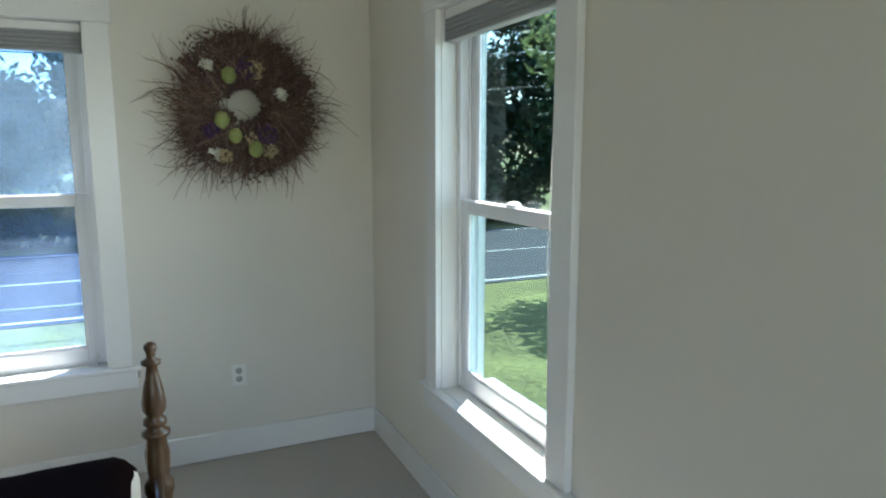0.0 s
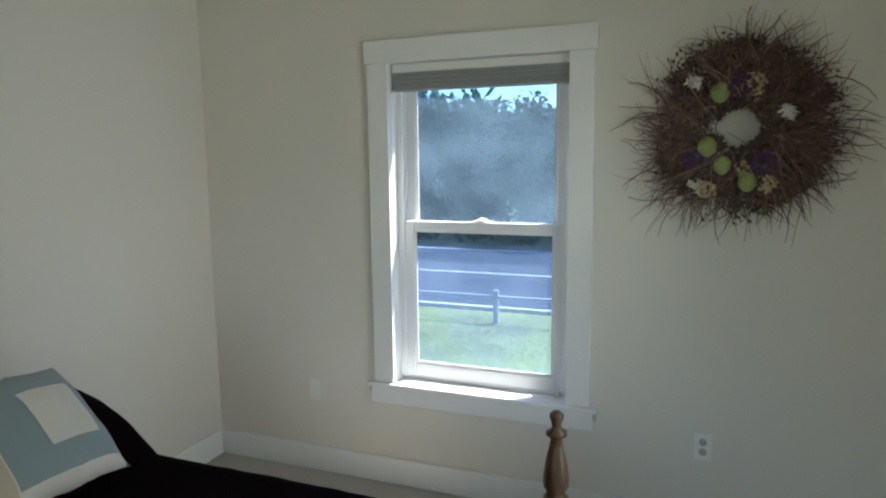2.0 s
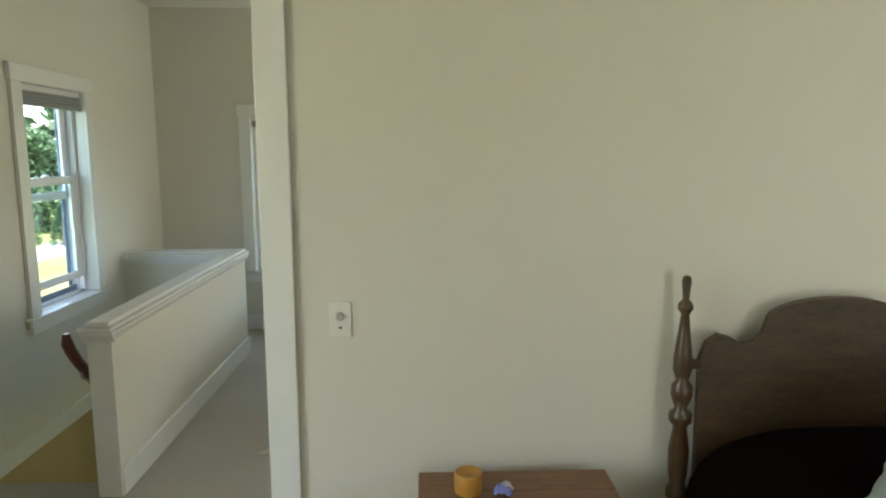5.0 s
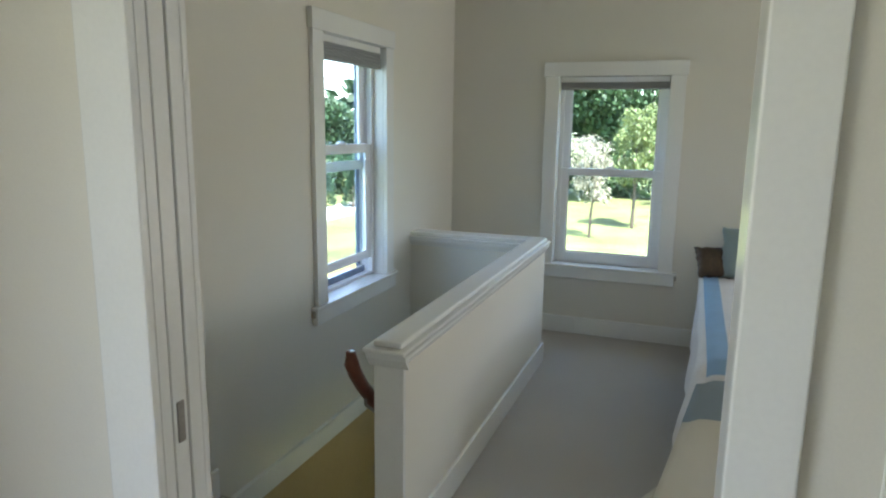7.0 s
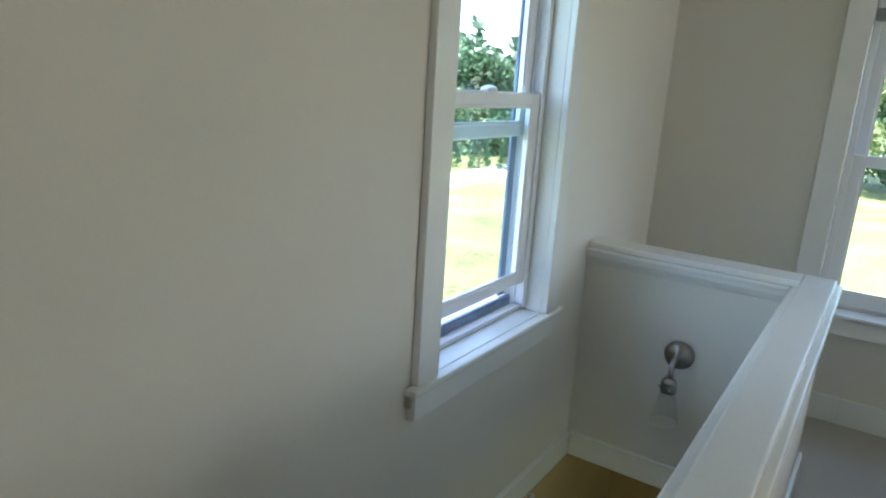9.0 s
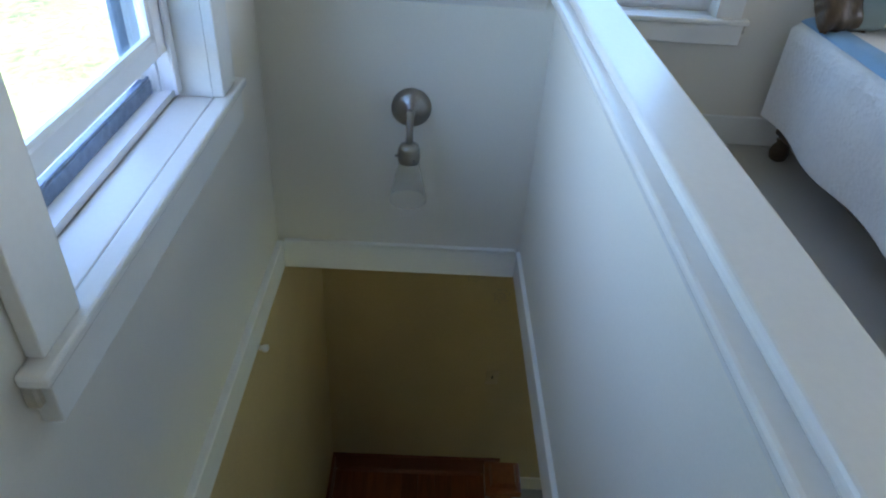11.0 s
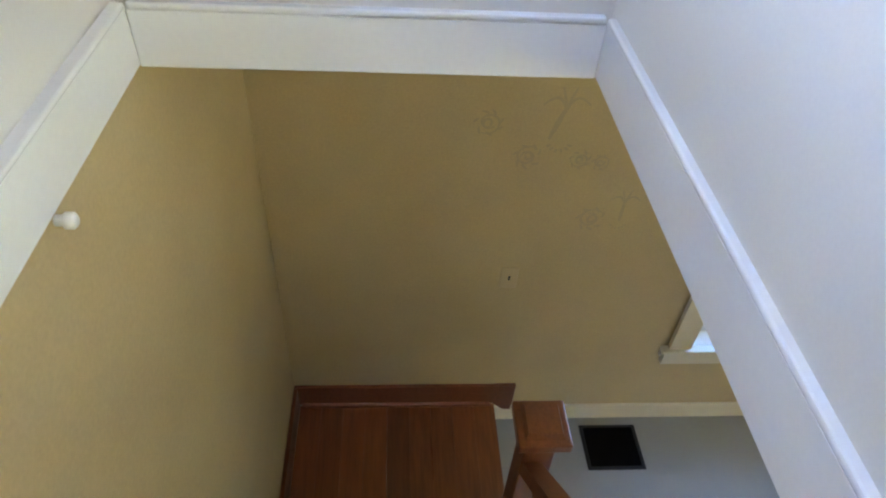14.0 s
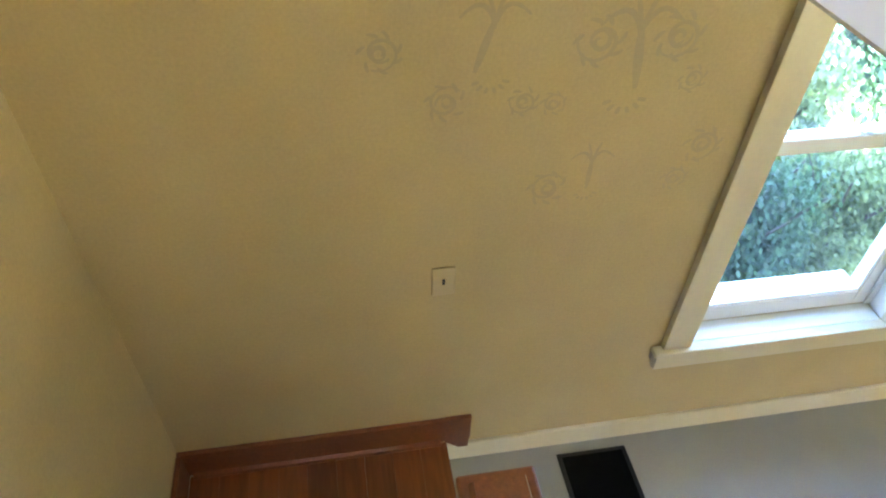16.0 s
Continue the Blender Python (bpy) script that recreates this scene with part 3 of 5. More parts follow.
# ---- windows ----
def window(name, w, m, label, pane, upper_pane=None, raised=0.0, depth=TH, horn=0.035, trim=TRIM):
    """Double-hung window: x along the wall to the viewer's right, y outwards from the wall's face, z up from the stool."""
    _, _, wd, ht = w
    a = wd / 2
    ob = thing(name, m, label, "window", kind="structure")
    cw = 0.105
    part("casing", box((-a - cw, -0.026, 0.0), (-a, 0.0, ht), 0.003, 2), trim, ob)
    part("casing", box((a, -0.026, 0.0), (a + cw, 0.0, ht), 0.003, 2), trim, ob)
    part("head_casing", box((-a - cw - 0.012, -0.032, ht + 0.0005), (a + cw + 0.012, 0.0, ht + 0.105), 0.003, 2), trim, ob)
    part("sill", box((-a - cw - horn, -0.044, -0.022), (a + cw + horn, 0.0, -0.0005), 0.006, 2), trim, ob)
    part("sill", box((-a, 0.0, -0.025), (a, 0.085, -0.001), 0.002), TRIM, ob)
    part("apron", box((-a - cw - horn + 0.018, -0.032, -0.105), (a + cw + horn - 0.018, 0.0, -0.023), 0.003, 2), trim, ob)
    for x in (-a - cw - horn + 0.003, a + cw + horn - 0.0175):
        part("sill_return", box((x, -0.020, -0.062), (x + 0.0145, 0.0, -0.023), 0.003), BAREWOOD, ob, "chipped bare end of the sill")
    for x0, x1 in ((-a - 0.012, -a), (a, a + 0.012)):
        part("jamb", box((x0, 0.0005, 0.0), (x1, depth, ht)), TRIM, ob)
    part("jamb", box((-a - 0.012, 0.0005, ht), (a + 0.012, depth, ht + 0.012)), TRIM, ob)
    part("outer_sill", box((-a, 0.10, -0.012), (a, depth + 0.05, 0.012)), VINYL, ob)
    # vinyl frame with two tracks
    for s in (-1, 1):
        for y0, y1, t in ((0.068, 0.076, 0.030), (0.110, 0.118, 0.026), (0.152, 0.165, 0.034)):
            part("track", box((min(s * (a - t), s * (a - 0.0006)), y0, 0.012), (max(s * (a - t), s * (a - 0.0006)), y1, ht - 0.0205), 0.0015), VINYL, ob)
        part("track", box((min(s * (a - 0.016), s * (a - 0.0012)), 0.071, 0.0175), (max(s * (a - 0.016), s * (a - 0.0012)), 0.160, ht - 0.0212)), VINYL, ob)
    part("frame_head", box((-a + 0.0003, 0.068, ht - 0.02), (a - 0.0003, 0.165, ht - 0.0002)), VINYL, ob)
    part("frame_foot", box((-a + 0.0003, 0.086, 0.0), (a - 0.0003, 0.168, 0.017)), VINYL, ob)
    mid = ht * 0.5

    def sash(nm, y0, y1, z0, z1, low, high, side, pane):
        fr = bmesh.new()
        i = a - 0.018
        slab(fr, (-i, y0, z0), (-i + side, y1, z1), 0.004)
        slab(fr, (i - side, y0, z0), (i, y1, z1), 0.004)
        slab(fr, (-i + side, y0, z0), (i - side, y1, z0 + low), 0.004)
        slab(fr, (-i + side, y0, z1 - high), (i - side, y1, z1), 0.004)
        s = part(nm, fr, VINYL, ob)
        y = (y0 + y1) / 2
        g = box((-i + side - 0.004, y - 0.002, z0 + low - 0.004), (i - side + 0.004, y + 0.002, z1 - high + 0.004))
        gl = part("pane", g, pane, s)
        gl.visible_shadow = False
        bd = bmesh.new()
        for lo, hi in (((-i + side, y0 + 0.004, z0 + low), (-i + side + 0.009, y0 + 0.012, z1 - high)), ((i - side - 0.009, y0 + 0.004, z0 + low), (i - side, y0 + 0.012, z1 - high)), ((-i + side, y0 + 0.004, z0 + low), (i - side, y0 + 0.012, z0 + low + 0.009)), ((-i + side, y0 + 0.004, z1 - high - 0.009), (i - side, y0 + 0.012, z1 - high))):
            slab(bd, lo, hi)
        part("glazing_bead", bd, VINYL, s)
        return s
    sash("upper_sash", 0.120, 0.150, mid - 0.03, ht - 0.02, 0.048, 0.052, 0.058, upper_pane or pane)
    low = sash("lower_sash", 0.078, 0.108, 0.012 + raised, mid + 0.03 + raised, 0.046 if raised else 0.072, 0.046, 0.060, pane)
    if raised:
        for nm, z0, z1, y0, y1 in (("screen_rail", 0.018, 0.050, 0.122, 0.150), ("screen_lip", 0.0505, 0.058, 0.124, 0.132)):
            part(nm, box((-a + 0.036, y0, z0), (a - 0.036, y1, z1), 0.002), SCREENSHADE, ob, "grey insect screen rail")
        # Wide blue stiles put the outer jamb's sky-lit shade into colour.
        for x in (-a + 0.037, a - 0.037 - 0.042):
            part("screen_stile", box((x, 0.152, 0.051), (x + 0.042, 0.164, ht - 0.022), 0.002), SCREENSHADE, ob, "insect screen stile coloured like blue sky shade")
    lk = lathe(bmesh.new(), [(0.028, 0.0), (0.027, 0.010), (0.016, 0.017), (0.006, 0.019)], (0, 0.092, mid + 0.03 + raised), 14)
    slab(lk, (-0.045, 0.083, mid + 0.03 + raised), (0.045, 0.103, mid + 0.037 + raised), 0.003)
    part("sash_lock", lk, VINYL, low)
    return ob


def blind(w, m, drop, label, cords=()):
    """Cellular shade drawn up to the head of its window: rail, pleats, bottom rail."""
    _, _, wd, ht = w
    a = wd / 2 - 0.006
    ob = thing("window_blind", m, label, "blind", "cellular shades")
    part("head_rail", box((-a, 0.012, ht - 0.042), (a, 0.056, ht - 0.002), 0.004), VINYL if drop < 0.11 else TRIM, ob)
    n = 7
    z0, z1 = ht - 0.042, ht - drop + 0.018
    out = []
    for k in range(n + 1):
        z = z0 + (z1 - z0) * k / n
        out.append((0.016 if k % 2 else 0.010, z))
    outline = out + [(0.056 if k % 2 else 0.060, z) for k, (_, z) in reversed(list(enumerate(out)))]
    part("pleats", prism(bmesh.new(), outline, "x", -a + 0.003, a - 0.003), BLIND, ob)
    part("bottom_rail", box((-a + 0.001, 0.010, ht - drop), (a - 0.001, 0.058, ht - drop + 0.018), 0.004), BLIND, ob)
    for x, end in cords:
        sag = [(x, 0.03, ht - drop), (x + 0.004, 0.026, ht * 0.7), (x - 0.006, 0.022, ht * 0.45), (x + 0.006, 0.024, ht * 0.25), (x, 0.03, end + 0.03)]
        c = part("cord", tube(bmesh.new(), sag, 0.0018, 6), CORD, ob)
        part("tassel", lathe(bmesh.new(), [(0.004, 0.03), (0.006, 0.018), (0.0075, 0.0)], (x, 0.03, end), 10), CORD, c)
    return ob


M1 = pose(W1[0], YN, W1[1])
M2 = pose(XE, W2[0], W2[1], 0, 0, -90)
M3 = pose(W3[0], YS, W3[1], 0, 0, 180)
M4 = pose(XW, W4[0], W4[1], 0, 0, 90)
M5 = pose(LXW, W5[0], W5[1], 0, 0, 90)
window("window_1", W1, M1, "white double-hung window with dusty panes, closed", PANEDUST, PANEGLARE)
window("window_2", W2, M2, "white double-hung window with a sunlit sill, closed", PANESCREEN)
window("window_3", W3, M3, "white double-hung window, lower sash raised a little", PANE, raised=0.10)
window("window_4", W4, M4, "white double-hung window above the lawn, closed", PANECLEAR)
window("window_5", W5, M5, "white double-hung window in the yellow lower wall", PANEHAZE, trim=LOWTRIM)
blind(W1, M1, 0.125, "grey cellular shade drawn up at the dusty window", ((0.375, 0.01), (0.385, 0.04)))
blind(W2, M2, 0.125, "grey cellular shade drawn up at the sunny window", ((0.36, 0.005), (0.335, 0.005)))
blind(W3, M3, 0.13, "grey-brown cellular shade drawn up above the stair window")
blind(W4, M4, 0.095, "grey-brown cellular shade drawn up above the lawn window")


# ---- lamps: added unseen openings bring daylight and fill to bedroom, hall and lower room ----
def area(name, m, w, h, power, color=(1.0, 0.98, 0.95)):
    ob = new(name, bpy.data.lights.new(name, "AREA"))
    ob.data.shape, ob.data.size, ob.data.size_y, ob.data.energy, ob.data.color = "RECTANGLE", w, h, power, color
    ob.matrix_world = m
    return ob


# Lamps outside two real windows add to the sky light they let in.
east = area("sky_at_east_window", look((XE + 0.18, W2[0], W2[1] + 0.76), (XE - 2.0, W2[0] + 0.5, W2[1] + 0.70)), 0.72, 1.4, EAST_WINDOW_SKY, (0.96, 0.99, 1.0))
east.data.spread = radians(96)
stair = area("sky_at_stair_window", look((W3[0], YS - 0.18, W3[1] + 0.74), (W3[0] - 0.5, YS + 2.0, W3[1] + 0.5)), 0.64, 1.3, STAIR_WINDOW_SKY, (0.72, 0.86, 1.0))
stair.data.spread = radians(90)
# Fill lamps in the three added openings, none of them a known window.
area("fill_at_hall_opening", look((-5.5, YN + 0.1, 1.35), (-5.2, 0, 1.1)), 1.45, 1.4, HALL_FILL)
area("fill_at_bedroom_opening", look((-0.3, YS - 0.1, 1.4), (-0.6, 2.0, 1.1)), 1.4, 1.4, ROOM_FILL)
area("fill_at_lower_opening", look((-3.3, 2.0, -1.3), (-5.2, -1.0, -1.5)), 1.9, 1.5, LOWER_FILL)


# ---- bedroom: bed ----
def turned_post(bm, at, base, top, r=0.03):
    """Turned bed post: vase and ring turnings between base and the small knob at the top."""
    h = top - base
    prof = [(r, 0.0), (r, 0.20), (r * 1.2, 0.215), (r * 1.2, 0.235), (r * 0.72, 0.255), (r * 1.05, 0.30), (r * 1.1, 0.36), (r * 0.7, 0.42), (r * 1.15, 0.435), (r * 1.15, 0.455), (r * 0.8, 0.47),
            (r, 0.50), (r * 1.08, 0.56), (r * 0.7, 0.62), (r * 1.18, 0.635), (r * 1.18, 0.655), (r * 0.62, 0.668), (r * 1.12, 0.70), (r * 1.1, 0.725), (r * 0.66, 0.74), (r * 0.98, 0.765),
            (r * 0.94, 0.80), (r * 0.6, 0.865), (r * 0.42, 0.905), (r * 0.78, 0.918), (r * 0.74, 0.93), (r * 0.34, 0.942), (r * 0.40, 0.965), (r * 0.50, 0.985), (r * 0.40, 0.997), (r * 0.15, 1.0)]
    return lathe(bm, [(a, base + b * h) for a, b in prof], at, 20)


def foot_post(bm, at, base, top, r=0.038):
    h = top - base
    prof = [(r, 0.0), (r, 0.45), (r * 1.2, 0.47), (r * 1.2, 0.50), (r * 0.8, 0.52), (r * 0.95, 0.56), (r * 1.0, 0.61), (r * 0.78, 0.66), (r * 1.15, 0.675), (r * 1.15, 0.69), (r * 0.6, 0.70), (r * 0.95, 0.715), (r * 0.92, 0.73), (r * 0.62, 0.742),
            (r * 0.95, 0.765), (r * 0.98, 0.79), (r * 0.8, 0.84), (r * 0.52, 0.89), (r * 0.42, 0.915), (r * 0.78, 0.925), (r * 0.80, 0.935), (r * 0.34, 0.945), (r * 0.36, 0.96), (r * 0.52, 0.98), (r * 0.5, 0.99), (r * 0.2, 1.0)]
    return lathe(bm, [(a, base + b * h) for a, b in prof], at, 20)


def bed():
    ob = thing("bed", pose(-2.145, 1.46, 0), "walnut four-post single bed made up with a dark plum cover", "bed")
    hb = part("headboard", prism(bmesh.new(), headboard_outline(), "x", -0.012, 0.014), WALNUT, ob, "arched walnut headboard")
    bmesh_edge = prism(bmesh.new(), [(-0.40, 0.44), (0.40, 0.44), (0.40, 0.52), (-0.40, 0.52)], "x", -0.014, 0.018)
    part("rail", bmesh_edge, WALNUT, hb)
    for y in (-0.480, 0.480):
        part("post", turned_post(bmesh.new(), (0, y, 0), 0.0, 1.283), TURNED, ob, smooth=True)
        part("tenon", box((-0.008, min(y, y * 0.88), 0.985), (0.008, max(y, y * 0.88), 1.015)), WALNUT, ob)
        part("tenon", box((-0.008, min(y, y * 0.88), 0.45), (0.008, max(y, y * 0.88), 0.52)), WALNUT, ob)
    for y in (0.745, -0.50):
        part("foot_post", foot_post(bmesh.new(), (2.043, y, 0), 0.0, 0.935), TURNED, ob, smooth=True)
    part("footboard", box((2.03, -0.47, 0.25), (2.055, 0.715, 0.50), 0.008, 2), WALNUT, ob)
    part("mattress", box((0.04, -0.45, 0.22), (1.99, 0.70, 0.57), 0.04, 3), CREAM, ob)
    return ob


def headboard_outline():
    half = [(0.43, 0.40), (0.43, 1.02), (0.41, 1.075), (0.375, 1.098), (0.335, 1.088), (0.30, 1.066), (0.262, 1.072), (0.235, 1.10), (0.222, 1.140)]
    arc = [(0.222 * math.cos(a), 1.140 + 0.072 * math.sin(a)) for a in [math.pi * k / 18 for k in range(1, 18)]]
    left = [(-a, b) for a, b in reversed(half)]
    return [(a, b) for a, b in half] + arc + left


bed()


def bed_cover():
    """Plum cover: lies over the mattress and the sleeping pillows, hangs down both sides."""
    nx, ny = 64, 56
    x0, x1, y0, y1 = -2.10, -0.165, 0.985, 2.215
    bm = bmesh.new()
    grid = []
    for i in range(nx + 1):
        row = []
        for j in range(ny + 1):
            u, v = i / nx, -0.30 + 1.60 * j / ny
            x = x0 + (x1 - x0) * u
            y = y0 + (y1 - y0) * min(max(v, 0), 1)
            z = 0.600
            head = max(0.0, 1 - abs((x + 1.90) / 0.33) ** 2.4) * (1.0 + 0.42 * max(0.0, min(1.0, (y - 1.60) / 0.22)))
            side = max(0.0, 1 - abs((y - 1.60) / 0.615) ** 4)
            z += 0.25 * head ** 0.6 * side ** 0.5
            z += 0.010 * noise.noise(Vector((x * 3, y * 3, 1))) + 0.004 * noise.noise(Vector((x * 11, y * 9, 4)))
            edge = min(v, 1 - v)
            if edge < 0.07:
                k = max(edge, 0) / 0.07
                z = z - 0.035 * (1 - k) ** 2
            if v < 0:
                z -= -v * 1.23
                y = y0 - 0.012 * (1 + math.sin(x * 23)) * min(1, -v * 8)
            if v > 1:
                z -= (v - 1) * 1.23
                y = y1 + 0.012 * (1 + math.sin(x * 21 + 1)) * min(1, (v - 1) * 8)
            if u > 0.965:
                z -= ((u - 0.965) / 0.035) ** 2 * 0.05
            row.append(bm.verts.new((x, y, max(z, 0.12))))
        grid.append(row)
    # drop at the foot
    row = [bm.verts.new((x1 + 0.008, v.co.y, max(0.12, v.co.z - 0.32))) for v in grid[-1]]
    grid.append(row)
    for a, b in zip(grid, grid[1:]):
        for j in range(ny):
            bm.faces.new((a[j], b[j], b[j + 1], a[j + 1]))
    ob = link("bedspread", bm, PLUM, True)
    so = ob.modifiers.new("thick", "SOLIDIFY")
    so.thickness = 0.012
    return tagged(ob, "dark plum velvet bedspread over the bed and its pillows", "bedspread")


bed_cover()


def pillow_point(u, v, s, size, thick, lift=0.0):
    """A point of a stuffed square pillow; u, v from -1 to 1, s = 1 or -1 for the two sides."""
    pinch = 1 - 0.07 * (1 - u * u) * abs(v) ** 6 - 0.0
    pinch2 = 1 - 0.07 * (1 - v * v) * abs(u) ** 6
    x, y = u * size / 2 * pinch2, v * size / 2 * pinch
    h = thick / 2 * ((1 - abs(u) ** 2.6) * (1 - abs(v) ** 2.6)) ** 0.55
    inner = ((1 - u * u) * (1 - v * v)) ** 0.3
    h += 0.008 * noise.noise(Vector((u * 2.2, v * 2.2, s * 3.0))) * inner
    h += 0.004 * noise.noise(Vector((u * 6.0, v * 4.0, s * 5.0 + size * 9))) * inner
    rim = max(abs(u), abs(v)) ** 4
    x += rim * 0.012 * noise.noise(Vector((v * 4.5, size * 20, 1.3))) * (1 if u > 0 else -1)
    y += rim * 0.012 * noise.noise(Vector((u * 4.5, size * 20, 7.1))) * (1 if v > 0 else -1)
    return (x, y, s * (h + lift))


def pillow_patch(bm, u0, u1, v0, v1, s, size, thick, lift, n=14):
    vs = [[bm.verts.new(pillow_point(u0 + (u1 - u0) * i / n, v0 + (v1 - v0) * j / n, s, size, thick, lift)) for j in range(n + 1)] for i in range(n + 1)]
    for i in range(n):
        for j in range(n):
            bm.faces.new((vs[i][j], vs[i + 1][j], vs[i + 1][j + 1], vs[i][j + 1]))
    return bm


def pillow_body(size, thick, n=26):
    bm = bmesh.new()
    for s in (1, -1):
        pillow_patch(bm, -1, 1, -1, 1, s, size, thick, 0.0, n)
    bmesh.ops.remove_doubles(bm, verts=bm.verts, dist=0.002)
    return bm


def frame_of(tl, tr, bl):
    """Pose whose x runs from tl to tr and y from bl to tl, at the middle of the square."""
    tl, tr, bl = Vector(tl), Vector(tr), Vector(bl)
    x = (tr - tl).normalized()
    y = (tl - bl)
    y = (y - x * y.dot(x)).normalized()
    z = x.cross(y)
    m = Matrix((x, y, z)).transposed().to_4x4()
    m.translation = (tr + bl) / 2
    return m


patch_pillow = thing("throw_pillow", frame_of((-1.585, 1.486, 1.026), (-1.61, 1.86, 0.989), (-1.31, 1.478, 0.769)), "square patchwork throw pillow in cream, sand and grey-blue", "pillow", "throw pillows on the plum bed")
SZ, TK = 0.405, 0.17
part("body", pillow_body(SZ, TK), CREAM, patch_pillow, smooth=True)
part("field", pillow_patch(bmesh.new(), -0.76, 0.98, -0.80, 0.96, 1, SZ, TK, 0.002), SAGE, patch_pillow, "grey-blue panel", True)
part("strip", pillow_patch(bmesh.new(), -0.97, -0.785, -0.92, 0.35, 1, SZ, TK, 0.002), SAND, patch_pillow, "sand strip", True)
part("patch", pillow_patch(bmesh.new(), -0.18, 0.64, -0.42, 0.48, 1, SZ, TK, 0.0045), CREAM, patch_pillow, "cream square patch", True)

plain_pillow = thing("throw_pillow", frame_of((-1.765, 1.462, 1.012), (-1.628, 1.70, 0.828), (-1.622, 1.222, 0.846)), "plain grey-blue throw pillow leaning on its neighbour", "pillow", "throw pillows on the plum bed")
part("body", pillow_body(0.34, 0.17), SAGE, plain_pillow, smooth=True)


# ---- bedroom: nightstand with candle and flower ----
def nightstand():
    ob = thing("nightstand", pose(-1.975, 0.447, 0), "brown wooden nightstand with a plank top", "nightstand")
    x0, x1, a = -0.18, 0.20, 0.300
    for k in range(3):
        part("plank", box((x0 + k * (x1 - x0) / 3 + 0.0006, -a, 0.625), (x0 + (k + 1) * (x1 - x0) / 3 - 0.0006, a, 0.650), 0.003), OAK, ob)
    part("body", box((x0 + 0.02, -a + 0.025, 0.16), (x1 - 0.02, a - 0.025, 0.625)), OAK, ob)
    d = part("drawer", box((x1 - 0.019, -a + 0.05, 0.42), (x1 - 0.004, a - 0.05, 0.60), 0.003), OAK, ob)
    part("knob", lathe(bmesh.new(), [(0.006, 0), (0.006, 0.012), (0.014, 0.018), (0.012, 0.026), (0.004, 0.029)], (x1 - 0.004, 0, 0.51), 12, Matrix.Rotation(radians(90), 3, "Y")), NICKEL, d)
    for x in (x0 + 0.04, x1 - 0.045):
        for y in (-a + 0.045, a - 0.045):
            part("leg", box((x - 0.02, y - 0.02, 0), (x + 0.02, y + 0.02, 0.16), 0.003), OAK, ob)
    return ob


nightstand()
candle = thing("candle", pose(-2.025, 0.298, 0.650), "amber wax candle in a glass jar on the nightstand", "candle")
part("jar", lathe(bmesh.new(), [(0.038, 0.0), (0.042, 0.004), (0.043, 0.059), (0.041, 0.064), (0.036, 0.064), (0.036, 0.050), (0.002, 0.048)], (0, 0, 0), 24), WAX, candle, smooth=True)
part("wick", tube(bmesh.new(), [(0, 0, 0.046), (0.001, 0, 0.058)], 0.001, 6), SLOT, candle)
flower = thing("silk_flower", pose(-2.01, 0.405, 0.650), "small blue and lilac silk flower on the nightstand", "flower")
for k in range(11):
    a = k * 2.4
    rr = 0.006 + 0.0016 * k
    bm = bmesh.new()
    bmesh.ops.create_uvsphere(bm, u_segments=8, v_segments=6, radius=0.5)
    mm = Matrix.Translation((rr * 1.3 * math.cos(a), rr * 1.3 * math.sin(a), 0.026 - 0.0008 * k)) @ Matrix.Rotation(a, 4, "Z") @ Matrix.Rotation(radians(35 + 3 * k), 4, "Y") @ Matrix.Diagonal((0.030, 0.026, 0.006, 1))
    bmesh.ops.transform(bm, matrix=mm, verts=bm.verts)
    part("petal", bm, PETALBLUE if k % 3 else WHITEQ, flower, smooth=True)
part("stalk", tube(bmesh.new(), [(0, 0, 0.0), (0, 0, 0.026)], 0.004, 6), GREENPOD, flower)


# ---- outlets and switches ----
def wall_plate(name, m, label, category, kind, mat=PLATE):
    """Plate lying in its local x-z plane, facing -y."""
    ob = thing(name, m, label, category)
    part("plate", box((-0.036, -0.006, -0.058), (0.036, 0.0, 0.058), 0.003, 2), mat, ob)
    if kind == "outlet":
        for z in (-0.021, 0.021):
            f = part("socket", lathe(bmesh.new(), [(0.0165, 0), (0.0165, 0.0025)], (0, -0.006, z), 16, Matrix.Rotation(radians(90), 3, "X")), DIALGREY, ob)
            for x in (-0.006, 0.006):
                part("slot", box((x - 0.0016, -0.0092, z - 0.004), (x + 0.0016, -0.0083, z + 0.005)), SLOT, f)
            part("slot", lathe(bmesh.new(), [(0.0025, 0), (0.0025, 0.0006)], (0, -0.0085, z - 0.010), 8, Matrix.Rotation(radians(90), 3, "X")), SLOT, f)
    elif kind == "toggle":
        part("toggle", box((-0.005, -0.016, -0.004), (0.005, -0.006, 0.012), 0.002), PLATE, ob)
        for z in (-0.03, 0.03):
            part("screw", lathe(bmesh.new(), [(0.003, 0), (0.002, 0.0012)], (0, -0.006, z), 8, Matrix.Rotation(radians(90), 3, "X")), NICKEL, ob)
    elif kind == "hole":
        part("slot", box((-0.004, -0.0075, -0.010), (0.005, -0.0055, 0.012)), SLOT, ob)
    elif kind == "dimmer":
        part("knob", lathe(bmesh.new(), [(0.014, 0), (0.013, 0.010), (0.010, 0.012)], (0, -0.006, 0.010), 18, Matrix.Rotation(radians(90), 3, "X")), DIALGREY, ob, "worn grey knob")
        part("lamp", box((-0.005, -0.0075, -0.030), (0.005, -0.0055, -0.024)), SLOT, ob)
    return ob


